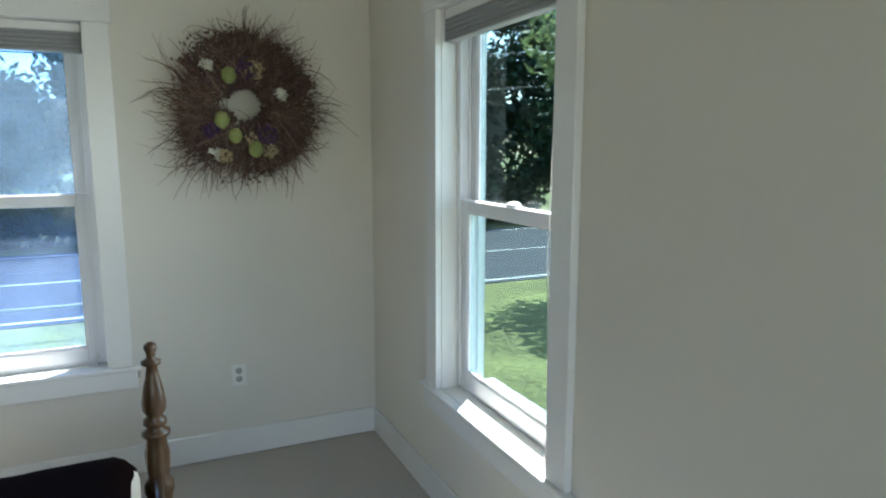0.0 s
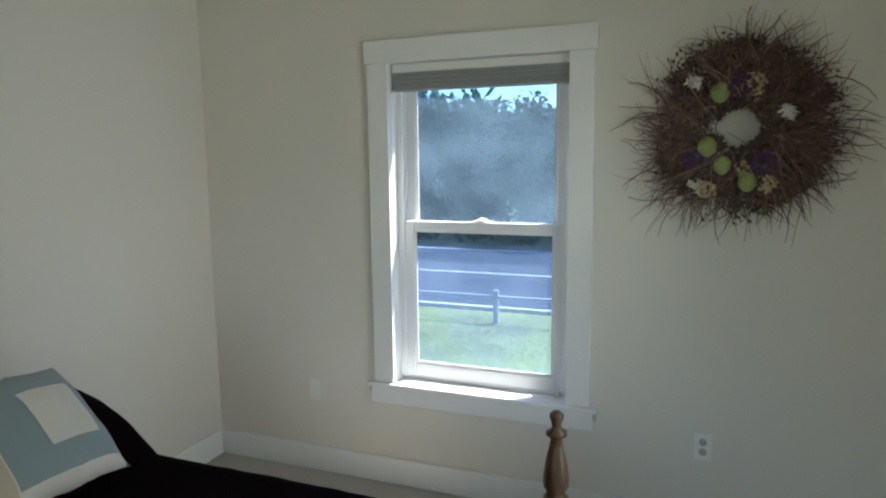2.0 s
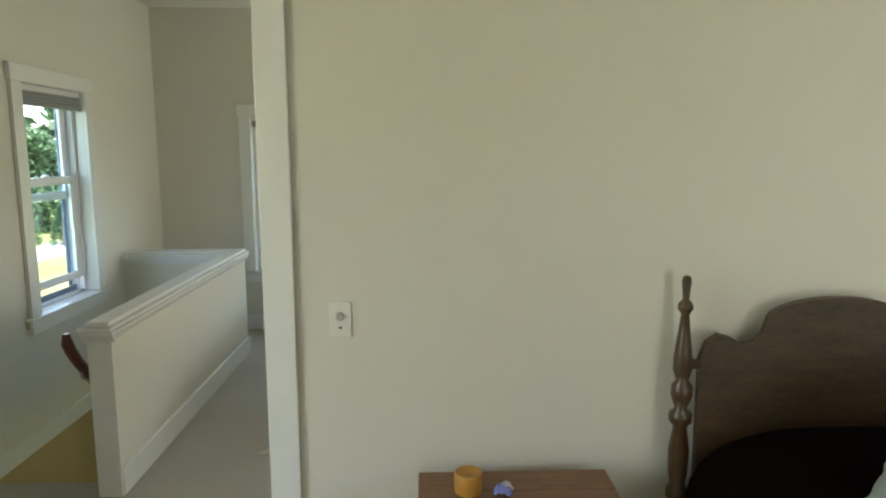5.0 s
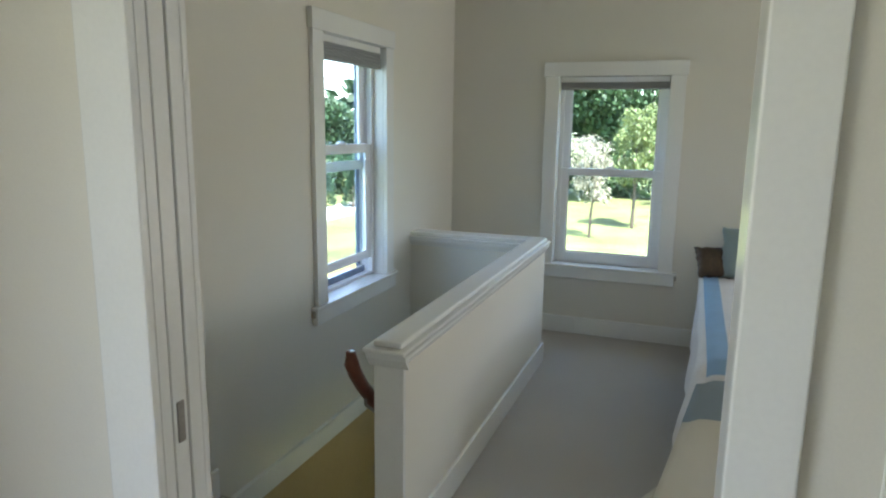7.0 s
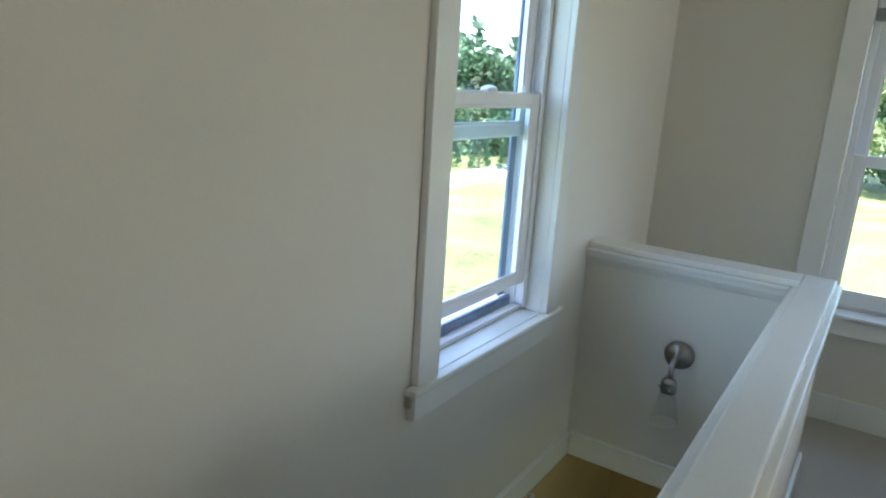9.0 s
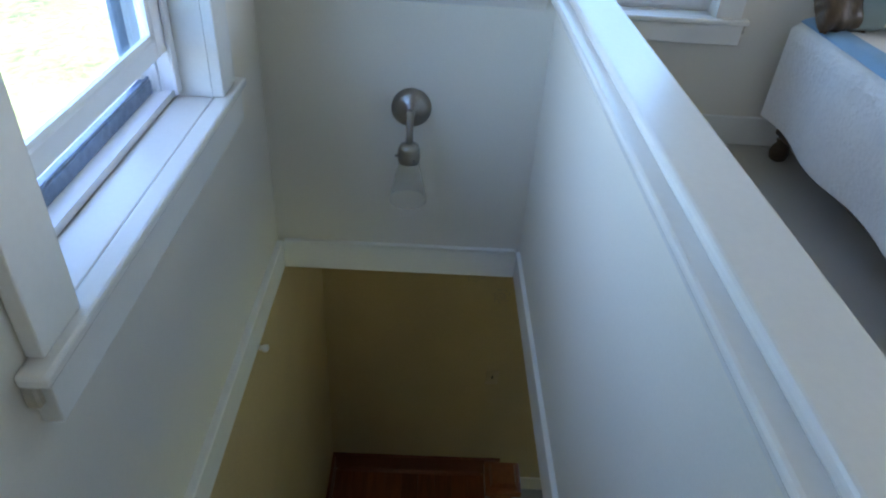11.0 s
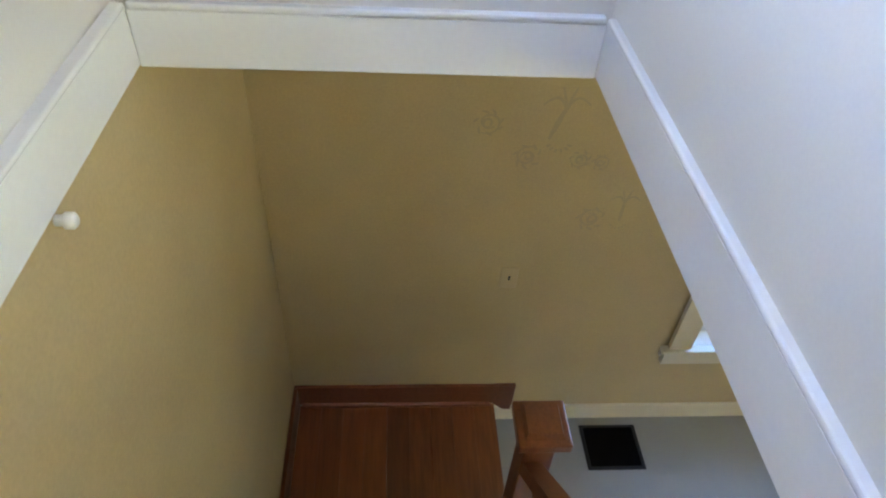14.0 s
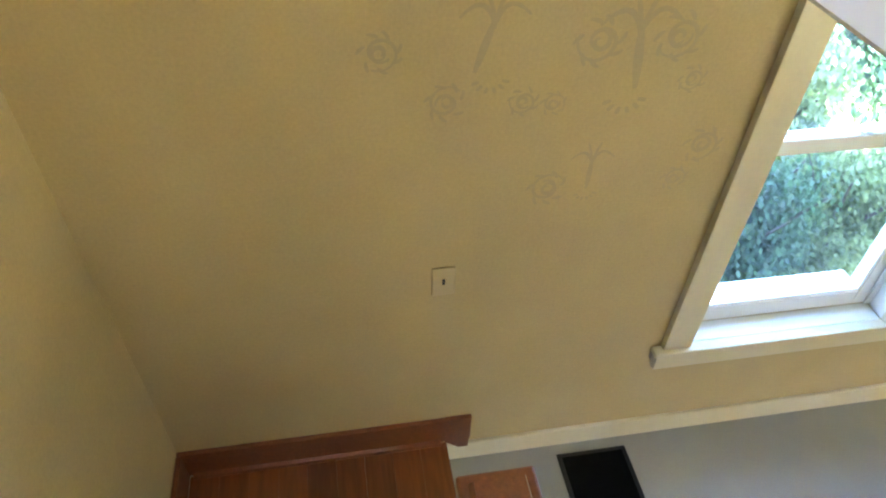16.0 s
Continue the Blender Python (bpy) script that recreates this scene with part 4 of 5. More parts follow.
wall_plate("wall_outlet", pose(0.288, YN, 0.418), "white double wall outlet above the skirting", "outlet", "outlet")
wall_plate("wall_plate", pose(-1.597, YN, 0.445), "blank white wall plate below the window", "wall plate", "blank")
wall_plate("light_switch", pose(XP, -0.098, 1.137, 0, 0, 90), "white switch plate with a grey knob by the doorway", "light switch", "dimmer")
wall_plate("light_switch", pose(-2.995, YS, 1.176, 0, 0, 180), "white toggle switch on the stair wall", "light switch", "toggle")
wall_plate("light_switch", pose(LXW, -1.318, -1.508, 0, 0, 90), "cream switch plate with a dark slot on the yellow wall", "light switch", "hole", CREAMPLATE)


# ---- wreath ----
def wreath():
    cx, cy, cz = 0.369, YN - 0.002, 1.733
    ob = thing("wreath", pose(cx, cy, cz), "large dried twig wreath with faded flowers on the wall", "wreath")
    rnd = random.Random(5)
    for nm, mat, count, lab in (("twig_tangle", TWIG, 1150, "dark brown twigs"), ("stem_tangle", TWIGPALE, 620, "paler dry stems")):
        verts, faces = [], []
        sprigs = [rnd.uniform(0, 2 * math.pi) for _ in range(44)]
        for _ in range(count):
            a = rnd.choice(sprigs) + rnd.gauss(0, 0.10)
            r0 = rnd.uniform(0.09, 0.27)
            ln = rnd.uniform(0.08, 0.225) * (1.02 + 0.14 * math.sin(2 * a + 0.8) + 0.12 * math.sin(5 * a) + 0.10 * math.sin(9 * a + 2))
            if rnd.random() < 0.09:
                ln *= 1.35
            lean = rnd.gauss(-0.35, 0.72)
            depth = -rnd.uniform(0.012, 0.11) * (1 - 0.5 * max(0, r0 - 0.14) / 0.1)
            bend = rnd.gauss(0.0, 0.95)
            p = Vector((r0 * math.cos(a), depth, r0 * math.sin(a)))
            ang = a + lean
            rad = rnd.uniform(0.0018, 0.0046)
            n = 5
            base = len(verts)
            for k in range(n + 1):
                rr = rad * (1 - 0.75 * k / n)
                s = Vector((-math.sin(ang), 0, math.cos(ang)))
                for q in range(3):
                    b = 2 * math.pi * q / 3
                    verts.append(tuple(p + rr * (math.cos(b) * s + math.sin(b) * Vector((0, 1, 0)))))
                p = p + Vector((math.cos(ang), rnd.uniform(-0.12, 0.12), math.sin(ang))) * ln / n
                p.y = min(p.y, -0.004)
                ang += bend / n + rnd.gauss(0, 0.22)
            for k in range(n):
                for q in range(3):
                    i, j = base + 3 * k + q, base + 3 * k + (q + 1) % 3
                    faces.append((i, j, j + 3, i + 3))
        me = bpy.data.meshes.new(nm)
        me.from_pydata(verts, [], faces)
        me.materials.append(mat)
        t = new(nm, me)
        t.parent = ob
        tagged(t, lab, kind="stuff")
    tufts = [rnd.uniform(0, 2 * math.pi) for _ in range(26)]
    # leafy brown ring of curled bits, denser towards the middle
    for nm, mat, count, big in (("dried_leaf_mass", TWIG, 2300, 1.0), ("dried_petal_mass", MAUVE, 1100, 0.95), ("pale_leaf_mass", TWIGPALE, 420, 0.8)):
        bm = bmesh.new()
        for _ in range(count):
            a, r = rnd.choice(tufts) + rnd.gauss(0, 0.16), 0.080 + 0.25 * rnd.random() ** 1.3
            c = Vector((r * math.cos(a), -rnd.uniform(0.01, 0.10) * (1 - 0.6 * max(0, r - 0.2) / 0.13), r * math.sin(a)))
            d1 = Vector((math.cos(a - 0.3) + rnd.gauss(0, 0.7), rnd.gauss(0, 0.5), math.sin(a - 0.3) + rnd.gauss(0, 0.7))).normalized() * rnd.uniform(0.012, 0.030) * big
            d2 = d1.cross(Vector((rnd.gauss(0, 1), rnd.gauss(0, 1), rnd.gauss(0, 1)))).normalized() * rnd.uniform(0.004, 0.011) * big
            k = Vector((0, rnd.uniform(-0.006, 0.006), 0))
            vs = [bm.verts.new(c - d1), bm.verts.new(c + d2 + k), bm.verts.new(c + d1), bm.verts.new(c - d2 + k)]
            bm.faces.new(vs)
        tagged(part(nm, bm, mat, ob), kind="stuff")

    bm = bmesh.new()
    for _ in range(520):
        a = rnd.choice(tufts) + rnd.gauss(0, 0.2)
        r = rnd.uniform(0.24, 0.36) * (1.0 + 0.06 * math.sin(3 * a + 1))
        c = Vector((r * math.cos(a), -rnd.uniform(0.008, 0.05), r * math.sin(a)))
        d1 = Vector((rnd.gauss(0, 1), rnd.gauss(0, 0.6), rnd.gauss(0, 1))).normalized() * rnd.uniform(0.006, 0.016)
        d2 = d1.cross(Vector((rnd.gauss(0, 1), rnd.gauss(0, 1), rnd.gauss(0, 1)))).normalized() * rnd.uniform(0.004, 0.008)
        d3 = d1.cross(d2).normalized() * 0.004
        vs = [bm.verts.new(c - d1), bm.verts.new(c + d2 + d3), bm.verts.new(c + d1), bm.verts.new(c - d2 + d3)]
        bm.faces.new(vs[:3])
        bm.faces.new((vs[0], vs[2], vs[3]))
    tagged(part("seed_heads", bm, TWIG, ob), "curled dry seed heads", kind="stuff")

    def cluster(nm, mat, x, z, r, count, size, lab):
        bm = bmesh.new()
        for _ in range(count):
            d = Vector((rnd.gauss(0, 1), rnd.gauss(0, 1) * 0.7 - 0.3, rnd.gauss(0, 1))).normalized() * r * rnd.uniform(0.5, 1)
            c = Vector((x, -0.092, z)) + d
            nn = Vector((rnd.gauss(0, 1), -1.2 + rnd.gauss(0, 0.5), rnd.gauss(0, 1))).normalized()
            t1 = nn.cross(Vector((0.3, 0.2, 0.9))).normalized()
            t2 = nn.cross(t1)
            mid = bm.verts.new(c)
            ring = [bm.verts.new(c + size * (math.cos(2 * math.pi * q / 8) * t1 + math.sin(2 * math.pi * q / 8) * t2) * (1.0 if q % 2 else 0.45) - nn * size * -0.3) for q in range(8)]
            for q in range(8):
                bm.faces.new((mid, ring[q], ring[(q + 1) % 8]))
        part(nm, bm, mat, ob, lab)

    def pod(x, z, r):
        bm = bmesh.new()
        bmesh.ops.create_icosphere(bm, subdivisions=3, radius=r)
        for v in bm.verts:
            v.co *= 1 + 0.18 * noise.noise(v.co * 60)
            v.co.z *= 1.12
            v.co.y *= 0.7
        bmesh.ops.translate(bm, vec=(x, -0.10, z), verts=bm.verts)
        part("green_pod", bm, GREENPOD, ob, "pale green dried pod", True)
    for x, z, r in ((-0.073, 0.128, 0.034), (-0.112, -0.072, 0.034), (-0.056, -0.142, 0.031), (0.034, -0.205, 0.033)):
        pod(x, z, r)
    cluster("hydrangea", HYDRANGEA, 0.042, 0.155, 0.045, 60, 0.012, "cream dried hydrangea")
    cluster("hydrangea", HYDRANGEA, 0.014, -0.155, 0.03, 34, 0.011, "cream dried hydrangea")
    cluster("hydrangea", HYDRANGEA, 0.10, -0.21, 0.035, 44, 0.011, "cream dried hydrangea")
    cluster("hydrangea", HYDRANGEA, -0.105, -0.235, 0.035, 40, 0.012, "cream dried hydrangea")
    cluster("purple_floret_head", PURPLE, 0.0, 0.155, 0.05, 60, 0.012, "faded purple florets")
    cluster("purple_floret_head", PURPLE, 0.085, -0.14, 0.055, 80, 0.012, "faded purple florets")
    cluster("purple_floret_head", PURPLE, -0.16, -0.12, 0.04, 46, 0.012, "faded purple florets")
    cluster("white_flower", WHITEPETAL, 0.155, 0.055, 0.03, 12, 0.026, "white silk flower")
    cluster("white_flower", WHITEPETAL, -0.165, 0.175, 0.024, 8, 0.024, "white silk flower")
    cluster("white_flower", WHITEPETAL, -0.15, -0.22, 0.028, 10, 0.02, "white silk flower")
    return ob


wreath()


# ---- hall: sconce, second bed, picture ----
def sconce():
    ob = thing("wall_sconce", pose(SX1, -1.812, 0.466), "brushed nickel wall sconce with a clear glass shade over the stair", "wall lamp")
    ry = Matrix.Rotation(radians(90), 3, "Y")
    part("backplate", lathe(bmesh.new(), [(0.062, 0.0), (0.062, 0.008), (0.055, 0.013), (0.055, 0.017), (0.044, 0.022), (0.040, 0.027), (0.018, 0.034), (0.012, 0.05)], (0, 0, 0), 28, ry), NICKEL, ob, smooth=True)
    part("arm", tube(bmesh.new(), [(0.045, 0, 0.0), (0.075, 0, 0.004), (0.098, 0, -0.012), (0.105, 0, -0.045), (0.105, 0, -0.075)], [0.013, 0.012, 0.011, 0.010, 0.012], 14), NICKEL, ob, smooth=True)
    h = part("lamp_holder", lathe(bmesh.new(), [(0.012, -0.070), (0.028, -0.078), (0.033, -0.092), (0.030, -0.098), (0.034, -0.104), (0.034, -0.128), (0.030, -0.134)], (0.105, 0, 0), 24), NICKEL, ob, smooth=True)
    for k in range(3):
        a = 2 * math.pi * k / 3 + 0.5
        part("thumbscrew", tube(bmesh.new(), [(0.105 + 0.032 * math.cos(a), 0.032 * math.sin(a), -0.116), (0.105 + 0.043 * math.cos(a), 0.043 * math.sin(a), -0.116)], 0.004, 8), NICKEL, h)
    part("shade", lathe(bmesh.new(), [(0.030, -0.130), (0.034, -0.150), (0.046, -0.200), (0.055, -0.250), (0.060, -0.270), (0.057, -0.270), (0.050, -0.245), (0.040, -0.195), (0.028, -0.148)], (0.105, 0, 0), 28), SHADEGLASS, ob, "thin clear glass shade", True)
    return ob


sconce()


def hall_bed():
    ob = thing("bed", pose(-5.25, 0.22, 0), "single bed with dark round feet against the hall wall", "bed")
    x0, x1, a = -1.05, 0.88, 0.49
    part("mattress", box((x0, -a + 0.02, 0.20), (x1, a - 0.02, 0.57), 0.05, 3), CREAM, ob)
    part("frame", box((x0 + 0.02, -a + 0.04, 0.10), (x1 - 0.02, a - 0.04, 0.20), 0.01), WALNUT, ob)
    for x in (x0 + 0.08, x1 - 0.08):
        for y in (-a + 0.06, a - 0.06):
            part("foot", lathe(bmesh.new(), [(0.018, 0.0), (0.036, 0.012), (0.042, 0.04), (0.034, 0.07), (0.022, 0.085), (0.03, 0.10)], (x, y, 0), 18), WALNUT, ob, smooth=True)
    return ob


hall_bed()


def quilt():
    """White quilt with a blue stripe, slate band and cream foot; hangs over the side and trails at the foot."""
    ob = thing("quilt", pose(-5.25, 0.22, 0.60), "white quilt with blue stripe, slate band and cream foot", "quilt")

    def at(u, v, lift):
        # u along the bed (head 0, foot 1), v across (0 = open side edge of the top, 1 = far edge); v < 0 hangs down
        x = -1.04 + 2.10 * u
        y = -0.515 + 1.03 * max(v, 0)
        z = 0.0 + 0.012 * noise.noise(Vector((x * 4, y * 4, 2)))
        if v < 0:
            z -= -v * 1.0
            y -= 0.02 + 0.022 * math.sin(x * 9) * min(1, -v * 3) + 0.10 * u * u * min(1, -v * 2)
        elif v < 0.06:
            z -= (0.06 - v) ** 2 * 8
        if u > 0.93:
            k = (u - 0.93) / 0.07
            x = -1.04 + 2.10 * 0.93 + 0.06 * k + 0.16 * max(0, k - 1)
            z -= 0.06 * k * k if k < 1 else 0.06 + (k - 1) * 0.30
            y -= max(0, k - 1) * 0.10 * (1 - max(v, 0))
        return Vector((x, y, max(z + lift, -0.585 + lift)))

    def sheet(u0, u1, v0, v1, lift, nu=44, nv=30):
        bm = bmesh.new()
        g = [[bm.verts.new(at(u0 + (u1 - u0) * i / nu, v0 + (v1 - v0) * j / nv, lift)) for j in range(nv + 1)] for i in range(nu + 1)]
        for i in range(nu):
            for j in range(nv):
                bm.faces.new((g[i][j], g[i + 1][j], g[i + 1][j + 1], g[i][j + 1]))
        return bm
    part("field", sheet(0.0, 1.011, -0.42, 1.0, 0.0, 70, 30), WHITEQ, ob, smooth=True)
    part("stripe", sheet(0.0, 0.998, 0.008, 0.10, 0.006, 66, 8), BLUEQ, ob, "blue stripe", True)
    part("beige_band", sheet(0.85, 1.003, 0.125, 0.995, 0.0055, 24, 24), SANDQ, ob, "beige band", True)
    for v0 in (0.33, 0.47):
        part("seam", sheet(0.06, 0.845, v0, v0 + 0.009, 0.0045, 50, 2), GREYQ, ob, "thin grey seam", True)
    part("band", sheet(1.004, 1.038, -0.10, 0.95, 0.005, 10, 30), GREYQ, ob, "slate grey band", True)
    part("foot_panel", sheet(1.0115, 1.20, -0.50, 1.0, 0.001, 40, 36), CREAM, ob, "cream foot panel", True)
    return ob


quilt()
for k, (mt, y, x, tilt, lab) in enumerate(((SAGE, -0.06, -6.17, 74, "grey-blue pillow with a cream stripe on the hall bed"), (SAGE, 0.27, -6.12, 68, "grey-blue pillow leaning on the hall bed pillows"))):
    p = thing("bed_pillow", pose(x, y + 0.05, 0.775, 0, 0, 90) @ pose(0, 0, 0, tilt, 0, 0), lab, "pillow", "pillows on the hall bed")
    part("body", pillow_body(0.36, 0.13), mt, p, smooth=True)
    part("stripe", pillow_patch(bmesh.new(), -0.35 if k == 0 else -0.95, 0.35 if k == 0 else -0.80, -0.93, 0.93, 1, 0.36, 0.13, 0.002), CREAM if k == 0 else SAND, p, "cream stripe", True)
p = thing("bed_pillow", pose(-6.17, -0.23, 0.70, 0, 0, 90) @ pose(0, 0, 0, 55, 0, 18), "small dark brown cushion by the head of the hall bed", "pillow", "pillows on the hall bed")
part("body", pillow_body(0.24, 0.11), WALNUT, p, smooth=True)


def picture():
    ob = thing("picture", pose(XW + 0.002, 0.06, 1.405), "framed landscape painting of firs by a lake, wooden frame", "picture")
    w, h, b = 0.80, 0.635, 0.046
    for lo, hi in (((0, 0, 0), (0.022, w, b)), ((0, 0, h - b), (0.022, w, h)), ((0, 0, b), (0.0215, b, h - b)), ((0, w - b, b), (0.0215, w, h - b))):
        part("frame_side", box(lo, hi, 0.004, 2), FRAMEWOOD, ob)
    cv = part("canvas", box((0.0, b, b), (0.008, w - b, h - b)), PSKY, ob, "painted grey sky")
    hill = [(b, 0.26), (0.18, 0.33), (0.27, 0.30), (0.42, 0.40), (0.55, 0.31), (w - b, 0.36), (w - b, 0.2), (b, 0.2)]
    part("hills", prism(bmesh.new(), hill, "x", 0.008, 0.0088), PHILL, cv)
    part("lake", box((0.008, b, b), (0.0094, w - b, 0.205)), PLAKE, cv)
    rnd = random.Random(3)
    for k in range(26):
        near = k % 2
        y = b + 0.025 + 0.18 * rnd.random() if k < 20 else 0.45 + 0.28 * rnd.random()
        t = rnd.uniform(0.10, 0.21) * (1.25 - abs(y - 0.12) * 3.0 if k < 20 else 0.6)
        foot, half, n = 0.165 + rnd.uniform(-0.012, 0.02), rnd.uniform(0.016, 0.030), 7
        edge = [(half * (1 - q / n) * rnd.uniform(0.7, 1.2), foot + t * (q + rnd.uniform(-0.2, 0.2)) / n) for q in range(n)]
        out = [(y - a, z) for a, z in edge] + [(y, foot + t)] + [(y + a * rnd.uniform(0.8, 1.1), z) for a, z in reversed(edge)]
        part("fir", prism(bmesh.new(), out, "x", 0.0094, 0.0104 + 0.0002 * k), PTREE if near else PTREEDARK, cv)
    shore = [(b, 0.15), (b + 0.24, 0.155), (b + 0.22, 0.185), (b + 0.12, 0.20), (b, 0.205)]
    part("shore", prism(bmesh.new(), shore, "x", 0.0094, 0.016), PTREE, cv)
    bush = [(b + 0.17 + 0.11 * math.cos(q * 0.35), b + 0.002 + 0.085 * max(0.0, math.sin(q * 0.35)) * rnd.uniform(0.85, 1.1)) for q in range(10)]
    part("bush", prism(bmesh.new(), bush, "x", 0.0094, 0.0165), PTREEDARK, cv)
    return ob


picture()

# ---- lower storey details ----
bm = bmesh.new()
slab(bm, (LXW, -1.28, LOWER + 0.001), (LXW + 0.016, 1.9, LOWER + 0.115), 0.005, 2)
structure("baseboard_lower", bm, LOWTRIM, "cream painted skirting board")


def register():
    ob = thing("floor_register", pose(-6.10, -0.683, LOWER), "black metal floor register set in the floor", "floor register")
    part("rim", box((-0.126, -0.147, 0.0), (0.126, 0.147, 0.006), 0.003), DARKMETAL, ob)
    part("well", box((-0.108, -0.128, 0.0055), (0.108, 0.128, 0.0068)), WELL, ob)
    for k in range(11):
        x = -0.10 + 0.02 * k
        part("slat", box((x - 0.002, -0.127, 0.0062), (x + 0.002, 0.127, 0.0074)), WELL, ob)
    return ob


register()
hook = thing("hook", pose(LXW, -1.828, -0.555), "small dark hook on the yellow wall", "hook")
part("stem", tube(bmesh.new(), [(0, 0, 0.02), (0.012, 0, 0.015), (0.02, 0, -0.01), (0.012, 0, -0.025)], 0.006, 8), SLOT, hook)
knob = thing("door_stop", pose(-5.09, YS + 0.018, -0.176), "small white rubber knob on the stairwell band", "door stop")
part("knob", lathe(bmesh.new(), [(0.008, 0.0), (0.008, 0.010), (0.012, 0.013), (0.012, 0.024), (0.007, 0.028)], (0, 0, 0), 14, Matrix.Rotation(radians(-90), 3, "X")), PLATE, knob, smooth=True)


def stencils():
    """Faded painted scrolls and blossoms on the yellow wall, thin as paint."""
    bm = bmesh.new()
    rnd = random.Random(9)

    layer = [0]

    def ribbon(pts, w):
        prev = None
        layer[0] += 1
        off = LXW + 0.0010 + 0.00004 * layer[0]
        for i, (y, z) in enumerate(pts):
            y2, z2 = pts[min(i + 1, len(pts) - 1)]
            y1, z1 = pts[max(i - 1, 0)]
            d = Vector((y2 - y1, z2 - z1)).normalized()
            ww = w * (0.4 + 0.6 * math.sin(math.pi * (i + 0.5) / len(pts)))
            a = bm.verts.new((off, y - d.y * ww, z + d.x * ww))
            b = bm.verts.new((off, y + d.y * ww, z - d.x * ww))
            if prev:
                bm.faces.new((prev[0], a, b, prev[1]))
            prev = (a, b)

    def curl(y, z, r, turns, start, w):
        ribbon([(y + r * (1 - 0.75 * k / 24) * math.cos(start + turns * 6.283 * k / 24), z + r * (1 - 0.75 * k / 24) * math.sin(start + turns * 6.283 * k / 24)) for k in range(25)], w)
    def blossom(y, z, r):
        curl(y, z, r, 1.3, rnd.uniform(0, 6), r * 0.10)
        curl(y, z, r * 0.55, -1.1, rnd.uniform(0, 6), r * 0.12)
        for q in range(7):
            a = 0.9 * q + rnd.uniform(-0.2, 0.2)
            ribbon([(y + r * (0.8 + 0.35 * t) * math.cos(a + 0.5 * t), z + r * (0.8 + 0.35 * t) * math.sin(a + 0.5 * t)) for t in [k / 5 for k in range(6)]], r * 0.10)

    def spray(y, z, k, lean=0.0):
        """A stem with two scrolls at its head, a swelling and a fan of drops at its foot."""
        ribbon([(y + lean * t * k, z - 0.16 * k * t) for t in [q / 10 for q in range(11)]], 0.012 * k)
        for sgn in (-1, 1):
            ribbon([(y + sgn * 0.10 * k * t ** 1.5, z - 0.03 * k + 0.07 * k * math.sin(2.6 * t)) for t in [q / 10 for q in range(11)]], 0.007 * k)
            ribbon([(y + sgn * 0.03 * k * t, z + 0.09 * k * t) for t in [q / 6 for q in range(7)]], 0.006 * k)
        for q in range(6):
            a = -0.3 - 0.5 * q
            ribbon([(y + 0.06 * k * math.cos(a) * t, z - 0.18 * k + 0.05 * k * math.sin(a) * t) for t in (0.6, 0.75, 0.9, 1.0)], 0.006 * k)
    spray(-0.88, -0.735, 1.0, 0.02)
    spray(-1.225, -0.70, 0.8, -0.05)
    spray(-0.93, -1.10, 0.6)
    for y, z, r in ((-0.974, -0.767, 0.056), (-0.779, -0.764, 0.056), (-0.715, -0.877, 0.034), (-0.627, -1.078, 0.05), (-0.678, -1.183, 0.036), (-1.33, -0.90, 0.045), (-1.14, -0.91, 0.035), (-1.064, -0.92, 0.03), (-1.48, -0.765, 0.045), (-1.045, -1.182, 0.05)):
        blossom(y, z, r)
    return structure("wall_stencil", bm, STENCIL, "faded grey-green stencilled scrolls on the yellow wall")


stencils()


# ---- outdoors ----
GZ = -3.0
structure("ground", box((-400, -400, GZ - 0.5), (400, 400, GZ)), GRASS, "mown lawn")
bm = bmesh.new()
slab(bm, (-300, 19.3, GZ), (300, 32.6, GZ + 0.02))
structure("road", bm, ASPHALT, "grey asphalt road")
bm = bmesh.new()
slab(bm, (27, -200, GZ), (35, 19.25, GZ + 0.021))
structure("road_side", bm, ASPHALT, "grey asphalt side road")
bm = bmesh.new()
slab(bm, (-300, 19.7, GZ + 0.0205), (300, 19.84, GZ + 0.024))
slab(bm, (-300, 25.4, GZ + 0.0205), (300, 25.52, GZ + 0.024))
slab(bm, (-300, 31.8, GZ + 0.0205), (300, 31.94, GZ + 0.024))
structure("road_marking", bm, LINE, "white painted road lines")
bm = bmesh.new()
slab(bm, (24.2, -60, GZ), (26.0, 19, GZ + 0.06))
structure("pavement", bm, CONCRETE, "pale concrete pavement")
bm = bmesh.new()
slab(bm, (-10.2, -60, GZ), (-9.1, -1.5, GZ + 0.031))
slab(bm, (-60, -19.5, GZ), (60, -16.8, GZ + 0.03))
structure("drive", bm, CONCRETE, "pale gravel drive across the lawn")


def guard_rail():
    ob = thing("roadside_rail", pose(-0.95, 17.9, GZ), "low pale roadside rail on short posts", "fence")
    part("post", box((-0.07, -0.07, 0), (0.07, 0.07, 0.95), 0.02), CONCRETE, ob)
    part("post", box((-4.2, -0.07, 0), (-4.06, 0.07, 0.95), 0.02), CONCRETE, ob)
    part("rail", box((-12.0, -0.04, 0.72), (0.0, 0.03, 0.80), 0.01), CONCRETE, ob)
    return ob


guard_rail()


